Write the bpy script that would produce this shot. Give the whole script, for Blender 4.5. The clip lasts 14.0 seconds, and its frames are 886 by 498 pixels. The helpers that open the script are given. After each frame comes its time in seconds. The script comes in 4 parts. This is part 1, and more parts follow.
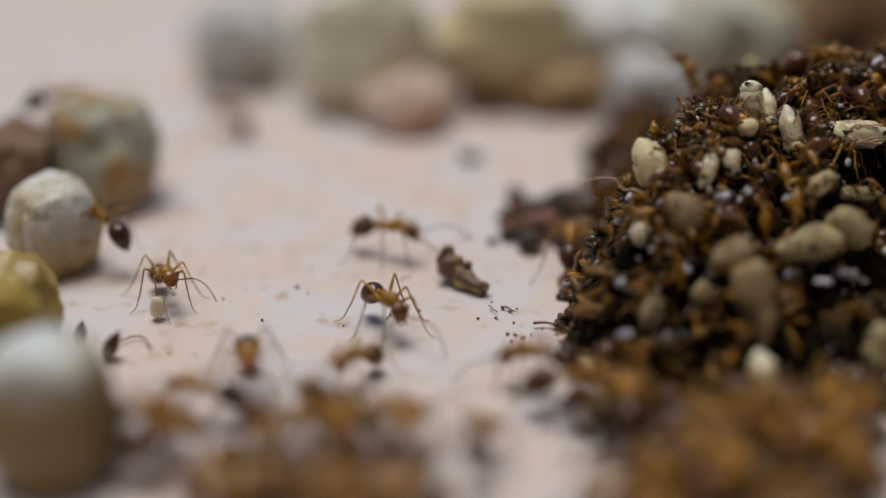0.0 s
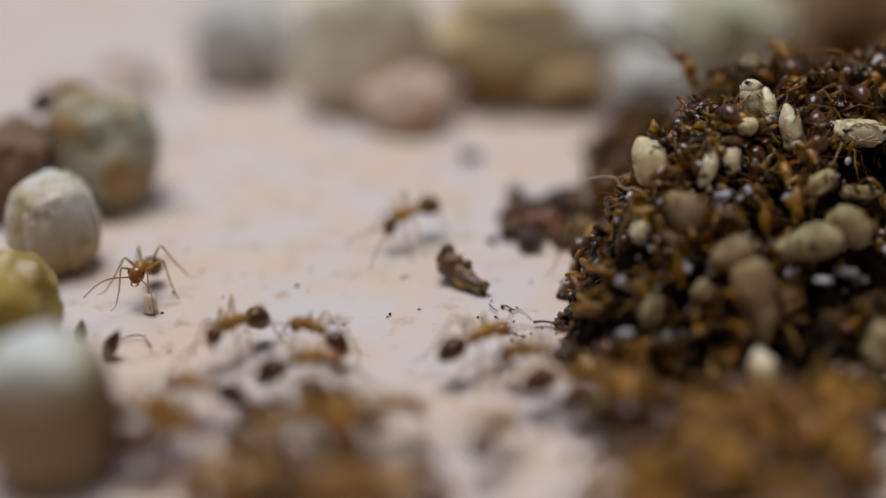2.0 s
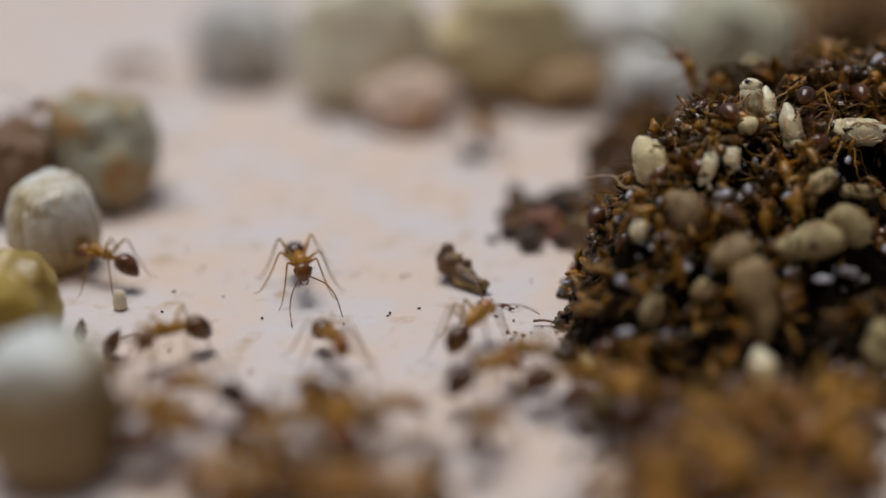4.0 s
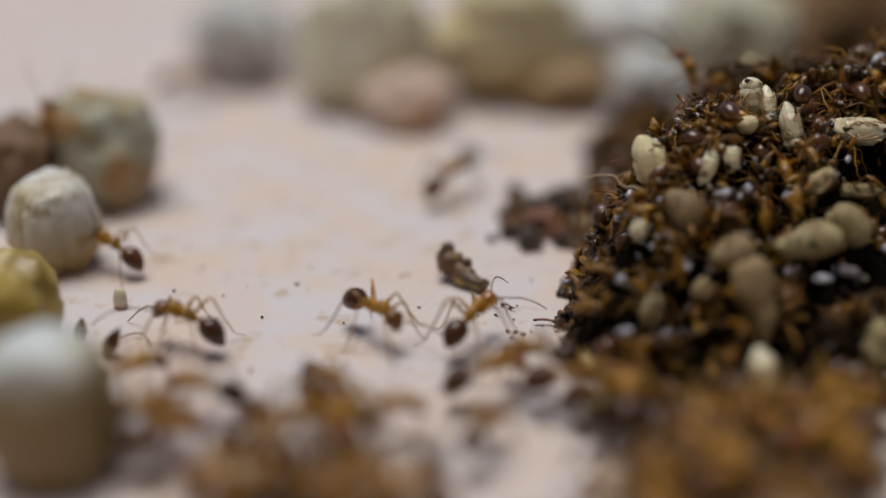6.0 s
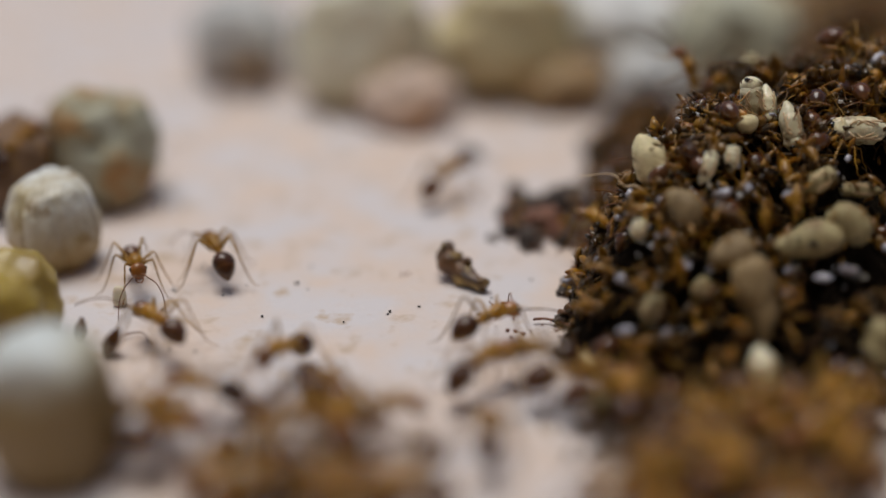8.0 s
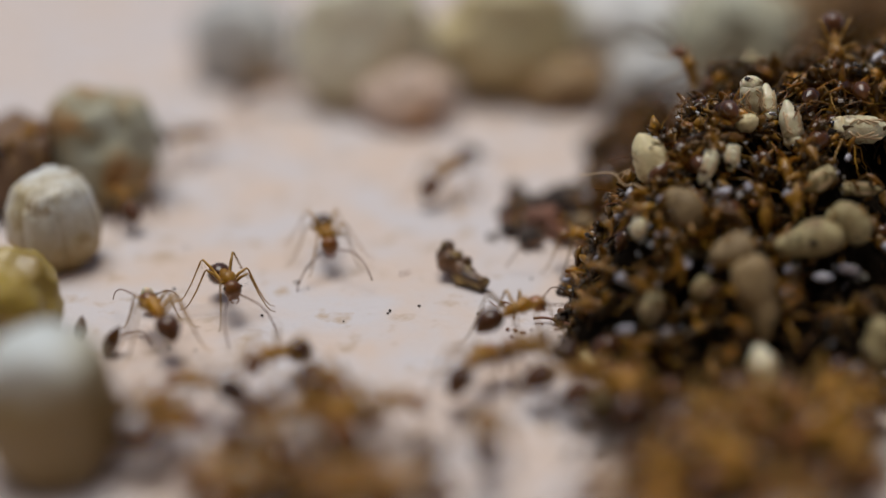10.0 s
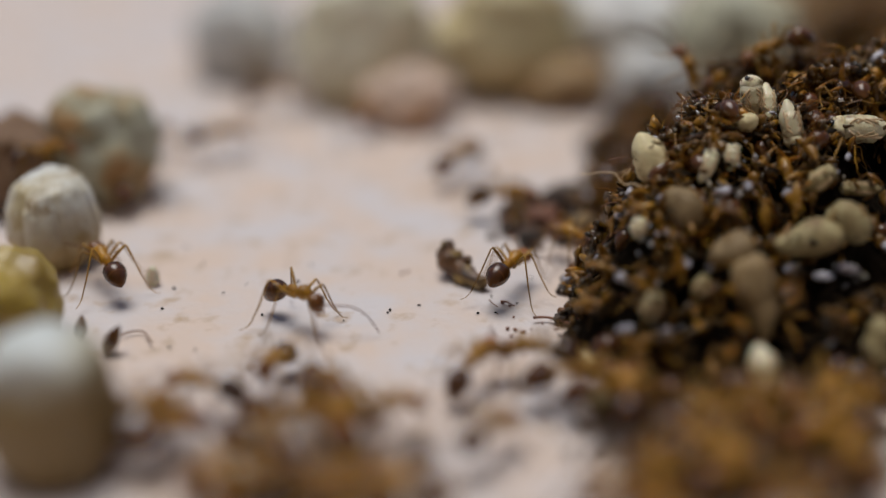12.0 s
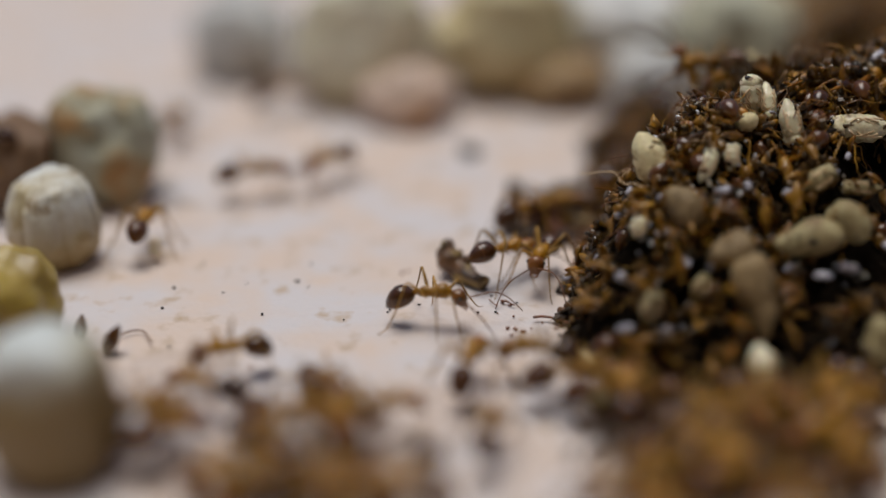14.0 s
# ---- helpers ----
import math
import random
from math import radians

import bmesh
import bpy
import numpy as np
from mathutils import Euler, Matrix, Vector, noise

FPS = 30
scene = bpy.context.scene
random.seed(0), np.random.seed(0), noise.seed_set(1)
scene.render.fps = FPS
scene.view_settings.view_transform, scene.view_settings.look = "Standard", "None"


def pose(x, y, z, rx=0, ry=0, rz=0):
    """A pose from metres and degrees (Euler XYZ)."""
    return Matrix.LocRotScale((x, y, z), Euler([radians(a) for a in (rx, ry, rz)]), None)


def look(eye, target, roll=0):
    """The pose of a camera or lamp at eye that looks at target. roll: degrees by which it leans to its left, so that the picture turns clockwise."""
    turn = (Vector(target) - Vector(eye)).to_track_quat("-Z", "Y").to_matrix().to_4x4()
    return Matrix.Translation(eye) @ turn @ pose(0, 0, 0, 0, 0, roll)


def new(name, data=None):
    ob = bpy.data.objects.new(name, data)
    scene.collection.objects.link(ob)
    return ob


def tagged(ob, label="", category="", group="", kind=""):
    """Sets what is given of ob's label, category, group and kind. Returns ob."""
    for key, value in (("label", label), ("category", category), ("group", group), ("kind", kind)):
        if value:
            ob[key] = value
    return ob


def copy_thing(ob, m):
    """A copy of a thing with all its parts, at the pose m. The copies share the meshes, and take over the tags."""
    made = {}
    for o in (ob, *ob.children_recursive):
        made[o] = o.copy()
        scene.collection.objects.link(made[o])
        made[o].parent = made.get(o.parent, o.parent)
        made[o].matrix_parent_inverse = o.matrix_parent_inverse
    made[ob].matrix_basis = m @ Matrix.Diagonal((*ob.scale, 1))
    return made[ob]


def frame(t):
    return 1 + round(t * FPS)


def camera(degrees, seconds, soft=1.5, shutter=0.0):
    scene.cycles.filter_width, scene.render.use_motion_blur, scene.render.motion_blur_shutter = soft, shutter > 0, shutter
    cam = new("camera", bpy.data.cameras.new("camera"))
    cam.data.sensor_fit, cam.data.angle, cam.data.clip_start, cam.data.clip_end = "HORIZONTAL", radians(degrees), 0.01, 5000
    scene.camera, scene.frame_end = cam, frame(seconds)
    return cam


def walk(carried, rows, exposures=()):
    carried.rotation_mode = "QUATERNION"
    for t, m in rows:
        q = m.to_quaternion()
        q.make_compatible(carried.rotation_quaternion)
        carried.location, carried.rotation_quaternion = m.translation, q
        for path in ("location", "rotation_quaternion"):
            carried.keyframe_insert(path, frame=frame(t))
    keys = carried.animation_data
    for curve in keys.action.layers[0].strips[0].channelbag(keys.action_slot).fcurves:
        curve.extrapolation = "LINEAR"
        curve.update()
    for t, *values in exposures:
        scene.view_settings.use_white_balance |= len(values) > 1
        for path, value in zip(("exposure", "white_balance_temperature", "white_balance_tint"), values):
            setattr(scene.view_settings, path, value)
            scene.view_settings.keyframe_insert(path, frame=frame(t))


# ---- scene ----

# ---------------------------------------------------------------- camera
MM = 0.001                      # plans below are in millimetres
TILT = 24.5


def gaze(down):
    return pose(0, 0, 40 * MM, 90 - TILT - down, 0, 0)


cam = camera(32.383, 14.0, 1.5)
cam.data.dof.use_dof = True
cam.data.dof.focus_distance = 88.0 * MM
cam.data.dof.aperture_fstop = 7.8
walk(cam, [(0.0, gaze(-0.127)), (3.0, gaze(-0.066)), (5.5, gaze(-0.022)), (7.0, gaze(0.0)),
           (10.5, gaze(0.057)), (14.0, gaze(0.097))],
     exposures=[(0.0, -0.13, 6250, 10), (14.0, -0.13, 6250, 10)])

# ---------------------------------------------------------------- light
world = bpy.data.worlds.new("sky")
scene.world = world
world.use_nodes = True
wn = world.node_tree
sky = wn.nodes.new("ShaderNodeTexSky")
sky.sky_type = "NISHITA"
sky.sun_disc = False
sky.sun_elevation = radians(76)
sky.sun_rotation = radians(-25)
wn.links.new(sky.outputs[0], wn.nodes["Background"].inputs[0])
wn.nodes["Background"].inputs[1].default_value = 0.06
sun = new("sun", bpy.data.lights.new("sun", "SUN"))
sun.data.energy = 2.55
sun.data.angle = radians(36)
sun.data.color = (1.0, 0.93, 0.84)
sun.matrix_basis = look((-0.12, 0.22, 0.97), (0, 0, 0))


# ---------------------------------------------------------------- materials
def surface(name, base, second, scale, rough=0.6, third=None, third_scale=0, third_at=0.6,
            bump=0.3, bump_scale=0, sss=0.0, sss_col=None, spread=0.12, coat=0.0, by_object=0.0, by_island=0.0,
            spec=0.5):
    """Two colours mixed at one scale, a third in stains at another, fine relief, all at true size."""
    m = bpy.data.materials.new(name)
    m.use_nodes = True
    nt = m.node_tree
    bs = nt.nodes["Principled BSDF"]
    co = nt.nodes.new("ShaderNodeTexCoord").outputs["Object"]

    def grain(s, detail=4.0):
        n = nt.nodes.new("ShaderNodeTexNoise")
        n.inputs["Scale"].default_value = s
        n.inputs["Detail"].default_value = detail
        nt.links.new(co, n.inputs["Vector"])
        return n.outputs["Fac"]

    def ramp(fac, a, b):
        r = nt.nodes.new("ShaderNodeMapRange")
        r.inputs["From Min"].default_value, r.inputs["From Max"].default_value = a, b
        nt.links.new(fac, r.inputs["Value"])
        return r.outputs["Result"]

    def mix(fac, a, b):
        x = nt.nodes.new("ShaderNodeMix")
        x.data_type = "RGBA"
        nt.links.new(fac, x.inputs["Factor"])
        for sock, val in ((x.inputs["A"], a), (x.inputs["B"], b)):
            if isinstance(val, tuple):
                sock.default_value = (*val, 1)
            else:
                nt.links.new(val, sock)
        return x.outputs["Result"]

    col = mix(ramp(grain(scale), 0.5 - spread, 0.5 + spread), base, second)
    if third:
        col = mix(ramp(grain(third_scale, 6.0), third_at, third_at + 0.15), col, third)
    vary = None
    if by_object:
        vary = nt.nodes.new("ShaderNodeObjectInfo").outputs["Random"]
    if by_island:
        vary = nt.nodes.new("ShaderNodeNewGeometry").outputs["Random Per Island"]
    if vary is not None:
        amount = by_object or by_island
        h = nt.nodes.new("ShaderNodeHueSaturation")
        r = nt.nodes.new("ShaderNodeMapRange")
        r.inputs["To Min"].default_value, r.inputs["To Max"].default_value = 1 - amount, 1 + amount
        nt.links.new(vary, r.inputs["Value"])
        nt.links.new(r.outputs["Result"], h.inputs["Value"])
        nt.links.new(col, h.inputs["Color"])
        col = h.outputs["Color"]
    nt.links.new(col, bs.inputs["Base Color"])
    rr = nt.nodes.new("ShaderNodeMapRange")
    rr.inputs["To Min"].default_value, rr.inputs["To Max"].default_value = rough - 0.08, min(1.0, rough + 0.1)
    nt.links.new(grain(scale * 2.3), rr.inputs["Value"])
    nt.links.new(rr.outputs["Result"], bs.inputs["Roughness"])
    bs.inputs["Specular IOR Level"].default_value = spec
    bs.inputs["Coat Weight"].default_value = coat
    bs.inputs["Coat Roughness"].default_value = 0.12
    if sss:
        bs.inputs["Subsurface Weight"].default_value = sss
        bs.inputs["Subsurface Radius"].default_value = sss_col or (1.0, 0.5, 0.2)
        bs.inputs["Subsurface Scale"].default_value = 0.0004
    if bump:
        b = nt.nodes.new("ShaderNodeBump")
        b.inputs["Strength"].default_value = bump
        b.inputs["Distance"].default_value = 0.0002
        nt.links.new(grain(bump_scale or scale * 3, 8.0), b.inputs["Height"])
        nt.links.new(b.outputs["Normal"], bs.inputs["Normal"])
    return m


def banded(name):
    """Dark glossy plates with paler seams across the length."""
    m = surface(name, (0.078, 0.028, 0.008), (0.040, 0.014, 0.005), 900, 0.22, bump=0.12, bump_scale=5000, coat=0.25, spec=0.4,
                by_object=0.5)
    nt = m.node_tree
    bs = nt.nodes["Principled BSDF"]
    old = bs.inputs["Base Color"].links[0].from_socket
    co = nt.nodes.new("ShaderNodeTexCoord").outputs["Object"]
    w = nt.nodes.new("ShaderNodeTexWave")
    w.inputs["Scale"].default_value = 420
    w.inputs["Distortion"].default_value = 0.3
    nt.links.new(co, w.inputs["Vector"])
    r = nt.nodes.new("ShaderNodeMapRange")
    r.inputs["From Min"].default_value, r.inputs["From Max"].default_value = 0.93, 1.0
    r.inputs["To Max"].default_value = 0.22
    nt.links.new(w.outputs["Fac"], r.inputs["Value"])
    x = nt.nodes.new("ShaderNodeMix")
    x.data_type = "RGBA"
    nt.links.new(r.outputs["Result"], x.inputs["Factor"])
    nt.links.new(old, x.inputs["A"])
    x.inputs["B"].default_value = (0.26, 0.10, 0.025, 1)
    sep = nt.nodes.new("ShaderNodeSeparateXYZ")
    nt.links.new(co, sep.inputs[0])
    low = nt.nodes.new("ShaderNodeMapRange")
    low.inputs["From Min"].default_value, low.inputs["From Max"].default_value = 0.0003, -0.0004
    low.inputs["To Max"].default_value = 0.5
    nt.links.new(sep.outputs["Z"], low.inputs["Value"])
    y = nt.nodes.new("ShaderNodeMix")
    y.data_type = "RGBA"
    nt.links.new(low.outputs["Result"], y.inputs["Factor"])
    nt.links.new(x.outputs["Result"], y.inputs["A"])
    y.inputs["B"].default_value = (0.22, 0.095, 0.016, 1)
    nt.links.new(y.outputs["Result"], bs.inputs["Base Color"])
    return m


GROUND = surface("pale_cement", (0.70, 0.575, 0.49), (0.66, 0.62, 0.62), 170, 0.75, (0.52, 0.40, 0.29), 480, 0.57,
                 bump=0.45, bump_scale=1800, spread=0.12, spec=0.3)
BLOCKER = surface("blocker_brown", (0.20, 0.16, 0.12), (0.15, 0.12, 0.09), 40, 0.85, bump=0.4, bump_scale=300)
AMBER = surface("amber_chitin", (0.43, 0.215, 0.013), (0.28, 0.130, 0.009), 1500, 0.40, bump=0.2, bump_scale=6000,
                sss=0.12, coat=0.12, spec=0.4, by_object=0.35)
RUST = surface("rust_chitin", (0.19, 0.062, 0.009), (0.27, 0.100, 0.012), 1300, 0.3, bump=0.15, bump_scale=6000,
               sss=0.05, coat=0.3, by_object=0.35)
LIMB = surface("amber_limb", (0.40, 0.215, 0.020), (0.24, 0.120, 0.011), 1800, 0.4, bump=0.0, by_object=0.3)
FEELER = surface("brown_feeler", (0.22, 0.09, 0.03), (0.14, 0.06, 0.025), 1800, 0.45, bump=0.0)
BLACK = surface("black_bead", (0.012, 0.008, 0.006), (0.02, 0.012, 0.01), 2000, 0.15, bump=0.0, coat=0.6)
GASTER = banded("banded_gaster")
COCOON = surface("cream_silk", (0.76, 0.67, 0.39), (0.60, 0.49, 0.26), 700, 0.62, (0.26, 0.17, 0.07), 1100, 0.54,
                 bump=0.5, bump_scale=3000, sss=0.05, coat=0.1, by_object=0.15)
LARVA = surface("milky_larva", (0.74, 0.66, 0.50), (0.66, 0.58, 0.42), 900, 0.4, bump=0.3, bump_scale=3000, sss=0.3, coat=0.2)
# cream silk copy darkened for the shade of the front slope, plus stains
DULL = surface("shaded_stained_silk", (0.37, 0.31, 0.155), (0.27, 0.205, 0.09), 600, 0.66, (0.18, 0.11, 0.05), 800, 0.53,
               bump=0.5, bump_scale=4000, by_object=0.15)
TAN = surface("tan_silk", (0.28, 0.195, 0.09), (0.20, 0.13, 0.055), 600, 0.66, (0.12, 0.07, 0.03), 700, 0.55,
              bump=0.5, bump_scale=4000, by_object=0.15)
PUPA = surface("pale_pupa", (0.80, 0.75, 0.53), (0.65, 0.57, 0.35), 800, 0.42, (0.17, 0.10, 0.05), 1500, 0.57,
               bump=0.6, bump_scale=2200, sss=0.08, coat=0.2, by_object=0.15)
SILVER = surface("milky_wing_scrap", (0.50, 0.50, 0.57), (0.24, 0.21, 0.23), 1200, 0.22, bump=0.4, bump_scale=3000,
                 coat=0.6, by_object=0.2)
# dirt specks, and the heap body: near-black so its gaps look shaded
SOIL_AND_SHADE = surface("dark_soil_and_gap_shade", (0.013, 0.009, 0.006), (0.007, 0.005, 0.003), 600, 0.9, (0.05, 0.032, 0.014), 900, 0.66,
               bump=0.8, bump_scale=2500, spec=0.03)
SCRAP = surface("tangled_scraps", (0.105, 0.055, 0.010), (0.028, 0.016, 0.006), 900, 0.45, (0.34, 0.175, 0.015), 700, 0.56,
                bump=0.3, sss=0.08, spec=0.3, by_island=0.85)
FLAKE = surface("milky_flake", (0.66, 0.67, 0.72), (0.56, 0.50, 0.38), 900, 0.3, bump=0.3, bump_scale=4000, coat=0.5,
                by_island=0.35)
SHELL = surface("amber_shell", (0.27, 0.120, 0.007), (0.11, 0.046, 0.005), 800, 0.3, (0.38, 0.20, 0.015), 600, 0.58,
                bump=0.2, sss=0.2, coat=0.2, spec=0.4, by_island=0.7)
LITTER = surface("dark_litter", (0.105, 0.046, 0.010), (0.034, 0.016, 0.006), 900, 0.5, (0.24, 0.11, 0.02), 700, 0.60,
                 bump=0.3, spec=0.25, by_island=0.7)
HUSK = surface("brown_chitin_scrap", (0.15, 0.072, 0.006), (0.030, 0.016, 0.006), 900, 0.28, (0.36, 0.18, 0.012), 700, 0.56,
               bump=0.3, sss=0.1, coat=0.15, spec=0.4, by_island=0.75)
CLOD = surface("charred_crumb", (0.035, 0.026, 0.022), (0.09, 0.055, 0.035), 900, 0.6, (0.30, 0.17, 0.11), 600, 0.55,
               bump=0.8, bump_scale=3000)
BARK = surface("brown_husk", (0.17, 0.08, 0.03), (0.035, 0.018, 0.010), 700, 0.42, (0.55, 0.38, 0.13), 620, 0.50,
               bump=0.9, bump_scale=2200)
CRUMB = surface("red_crumb", (0.30, 0.13, 0.075), (0.15, 0.065, 0.04), 1500, 0.6, bump=0.4)
FIBRE = surface("tan_fibre", (0.72, 0.55, 0.34), (0.60, 0.42, 0.22), 900, 0.55, bump=0.0)
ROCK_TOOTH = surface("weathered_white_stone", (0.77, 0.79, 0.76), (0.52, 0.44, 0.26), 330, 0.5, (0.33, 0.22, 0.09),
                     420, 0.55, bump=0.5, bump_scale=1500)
ROCK_GREY = surface("olive_grey_stone", (0.46, 0.46, 0.37), (0.36, 0.33, 0.20), 300, 0.7, (0.40, 0.22, 0.08), 300, 0.50,
                    bump=0.6, bump_scale=1300)
ROCK_YELLOW = surface("waxy_yellow_stone", (0.42, 0.30, 0.05), (0.29, 0.19, 0.035), 260, 0.38, (0.10, 0.045, 0.015), 420,
                      0.57, bump=0.4, bump_scale=900, sss=0.35, sss_col=(1, 0.9, 0.25), coat=0.12)
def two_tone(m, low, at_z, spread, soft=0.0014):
    """A second colour that fills the lower part of a stone, with an uneven seam."""
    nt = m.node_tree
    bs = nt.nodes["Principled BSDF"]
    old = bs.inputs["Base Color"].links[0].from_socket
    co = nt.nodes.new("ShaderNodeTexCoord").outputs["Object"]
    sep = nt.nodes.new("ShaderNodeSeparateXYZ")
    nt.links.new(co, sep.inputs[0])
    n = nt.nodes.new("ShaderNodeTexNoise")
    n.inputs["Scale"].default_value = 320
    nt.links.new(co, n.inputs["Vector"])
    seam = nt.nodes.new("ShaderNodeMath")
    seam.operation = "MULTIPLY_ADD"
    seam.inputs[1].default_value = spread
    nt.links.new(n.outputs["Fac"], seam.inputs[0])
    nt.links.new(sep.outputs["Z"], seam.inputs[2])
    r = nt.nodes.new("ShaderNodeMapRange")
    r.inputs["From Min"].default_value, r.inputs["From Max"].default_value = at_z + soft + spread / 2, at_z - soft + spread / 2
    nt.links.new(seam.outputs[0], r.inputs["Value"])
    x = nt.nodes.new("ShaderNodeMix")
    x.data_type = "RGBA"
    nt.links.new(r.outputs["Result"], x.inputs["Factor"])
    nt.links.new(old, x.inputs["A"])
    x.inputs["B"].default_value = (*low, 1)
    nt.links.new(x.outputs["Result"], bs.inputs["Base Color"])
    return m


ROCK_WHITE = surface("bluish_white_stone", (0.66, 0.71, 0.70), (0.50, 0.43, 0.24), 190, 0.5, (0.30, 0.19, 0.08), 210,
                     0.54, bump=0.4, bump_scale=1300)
# yellow-brown below the bluish-white top
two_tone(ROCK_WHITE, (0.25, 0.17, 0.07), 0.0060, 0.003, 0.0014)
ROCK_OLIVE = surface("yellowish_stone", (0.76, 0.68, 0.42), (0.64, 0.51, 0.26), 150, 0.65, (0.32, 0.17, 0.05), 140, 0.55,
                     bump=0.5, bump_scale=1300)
ROCK_SAGE = surface("sage_grey_stone", (0.86, 0.84, 0.68), (0.74, 0.68, 0.45), 130, 0.65, (0.34, 0.20, 0.06), 120, 0.54,
                    bump=0.5, bump_scale=1300)
ROCK_PINK = surface("pinkish_stone", (0.72, 0.57, 0.47), (0.64, 0.45, 0.33), 220, 0.65, (0.45, 0.22, 0.08), 150, 0.55, bump=0.4, bump_scale=1300)
ROCK_PALE = surface("pale_stone", (0.84, 0.85, 0.84), (0.72, 0.73, 0.70), 190, 0.6, (0.50, 0.45, 0.32), 150, 0.64,
                    bump=0.4, bump_scale=1300)
ROCK_DIM = surface("dull_bluish_stone", (0.60, 0.61, 0.60), (0.50, 0.48, 0.44), 190, 0.6, (0.34, 0.27, 0.18), 150, 0.58,
                   bump=0.4, bump_scale=1300)
ROCK_MOSS = surface("greenish_grey_stone", (0.56, 0.56, 0.43), (0.46, 0.42, 0.27), 150, 0.65, (0.30, 0.18, 0.07), 140, 0.55,
                    bump=0.5, bump_scale=1300)
# yellowish and sage bases: brown stain with contact shade painted in
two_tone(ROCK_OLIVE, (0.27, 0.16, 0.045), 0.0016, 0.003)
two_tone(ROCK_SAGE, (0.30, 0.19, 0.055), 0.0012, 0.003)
# yellow-brown in the lower part of the furrowed pebble
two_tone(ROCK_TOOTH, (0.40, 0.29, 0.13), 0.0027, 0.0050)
ROCK_TAN = surface("tan_stone", (0.37, 0.25, 0.12), (0.28, 0.17, 0.075), 200, 0.65, bump=0.5, bump_scale=1300)
ROCK_BROWN = surface("brown_stone", (0.20, 0.115, 0.06), (0.12, 0.065, 0.03), 260, 0.65, bump=0.5, bump_scale=1300)


# ---------------------------------------------------------------- mesh tools
def finish(name, bm, material, smooth=True):
    me = bpy.data.meshes.new(name)
    bmesh.ops.recalc_face_normals(bm, faces=bm.faces)
    for f in bm.faces:
        f.smooth = smooth
    bm.to_mesh(me)
    bm.free()
    me.materials.append(material)
    return me


def part(name, bm, material, parent, label="", m=None, smooth=True):
    ob = new(name, finish(name, bm, material, smooth))
    ob.parent = parent
    if m is not None:
        ob.matrix_basis = m
    return tagged(ob, label)


def thing(name, bm, material, m, label, category, group="", kind="", smooth=True):
    ob = new(name, finish(name, bm, material, smooth))
    ob.matrix_basis = m
    return tagged(ob, label, category, group, kind)


def at(x, y, z=0.0, rx=0, ry=0, rz=0):
    """A pose from millimetres and degrees."""
    return pose(x * MM, y * MM, z * MM, rx, ry, rz)


def tube(bm, pts, radii, n=6):
    """A tapering limb along points given in millimetres."""
    pts = [Vector(p) * MM for p in pts]
    rings = []
    for i, p in enumerate(pts):
        d = (pts[min(i + 1, len(pts) - 1)] - pts[max(i - 1, 0)]).normalized()
        side = d.cross(Vector((0.13, 0.97, 0.2))).normalized()
        up = side.cross(d)
        rings.append([bm.verts.new(p + (side * math.cos(a) + up * math.sin(a)) * radii[i] * MM)
                      for a in (2 * math.pi * k / n for k in range(n))])
    for a, b in zip(rings, rings[1:]):
        for k in range(n):
            bm.faces.new((a[k], a[(k + 1) % n], b[(k + 1) % n], b[k]))
    bm.faces.new(rings[0])
    bm.faces.new(rings[-1][::-1])


def loft(bm, stations, n=14):
    """A closed body along x: stations of x, centre height, half width, half height (mm)."""
    rings = []
    for x, zc, ry, rz in stations:
        rings.append([bm.verts.new((x * MM, math.cos(a) * ry * MM, (zc + math.sin(a) * rz) * MM))
                      for a in (2 * math.pi * k / n for k in range(n))])
    for a, b in zip(rings, rings[1:]):
        for k in range(n):
            bm.faces.new((a[k], a[(k + 1) % n], b[(k + 1) % n], b[k]))
    bm.faces.new(rings[0])
    bm.faces.new(rings[-1][::-1])


def blob(bm, c, r, level=2, rough=0.0, seed=0, m=None):
    """A lump at c with half sizes r (mm), roughened by noise."""
    made = bmesh.ops.create_icosphere(bm, subdivisions=level, radius=1.0)["verts"]
    off = Vector((seed * 3.7, seed * 1.3, seed * 7.1))
    for v in made:
        k = 1 + rough * noise.noise(v.co * 1.6 + off) + 0.4 * rough * noise.noise(v.co * 4.3 + off)
        p = Vector((v.co.x * r[0], v.co.y * r[1], v.co.z * r[2])) * k
        if m is not None:
            p = m @ p
        v.co = (p + Vector(c)) * MM
    return made


def spline(pts, steps=4):
    """Points of a smooth line through pts."""
    pts = [Vector(p) for p in pts]
    out = []
    for i in range(len(pts) - 1):
        p0, p1, p2, p3 = pts[max(i - 1, 0)], pts[i], pts[i + 1], pts[min(i + 2, len(pts) - 1)]
        for s in range(steps):
            u = s / steps
            out.append(0.5 * ((2 * p1) + (p2 - p0) * u + (2 * p0 - 5 * p1 + 4 * p2 - p3) * u * u
                              + (3 * p1 - p0 - 3 * p2 + p3) * u ** 3))
    out.append(pts[-1])
    return out


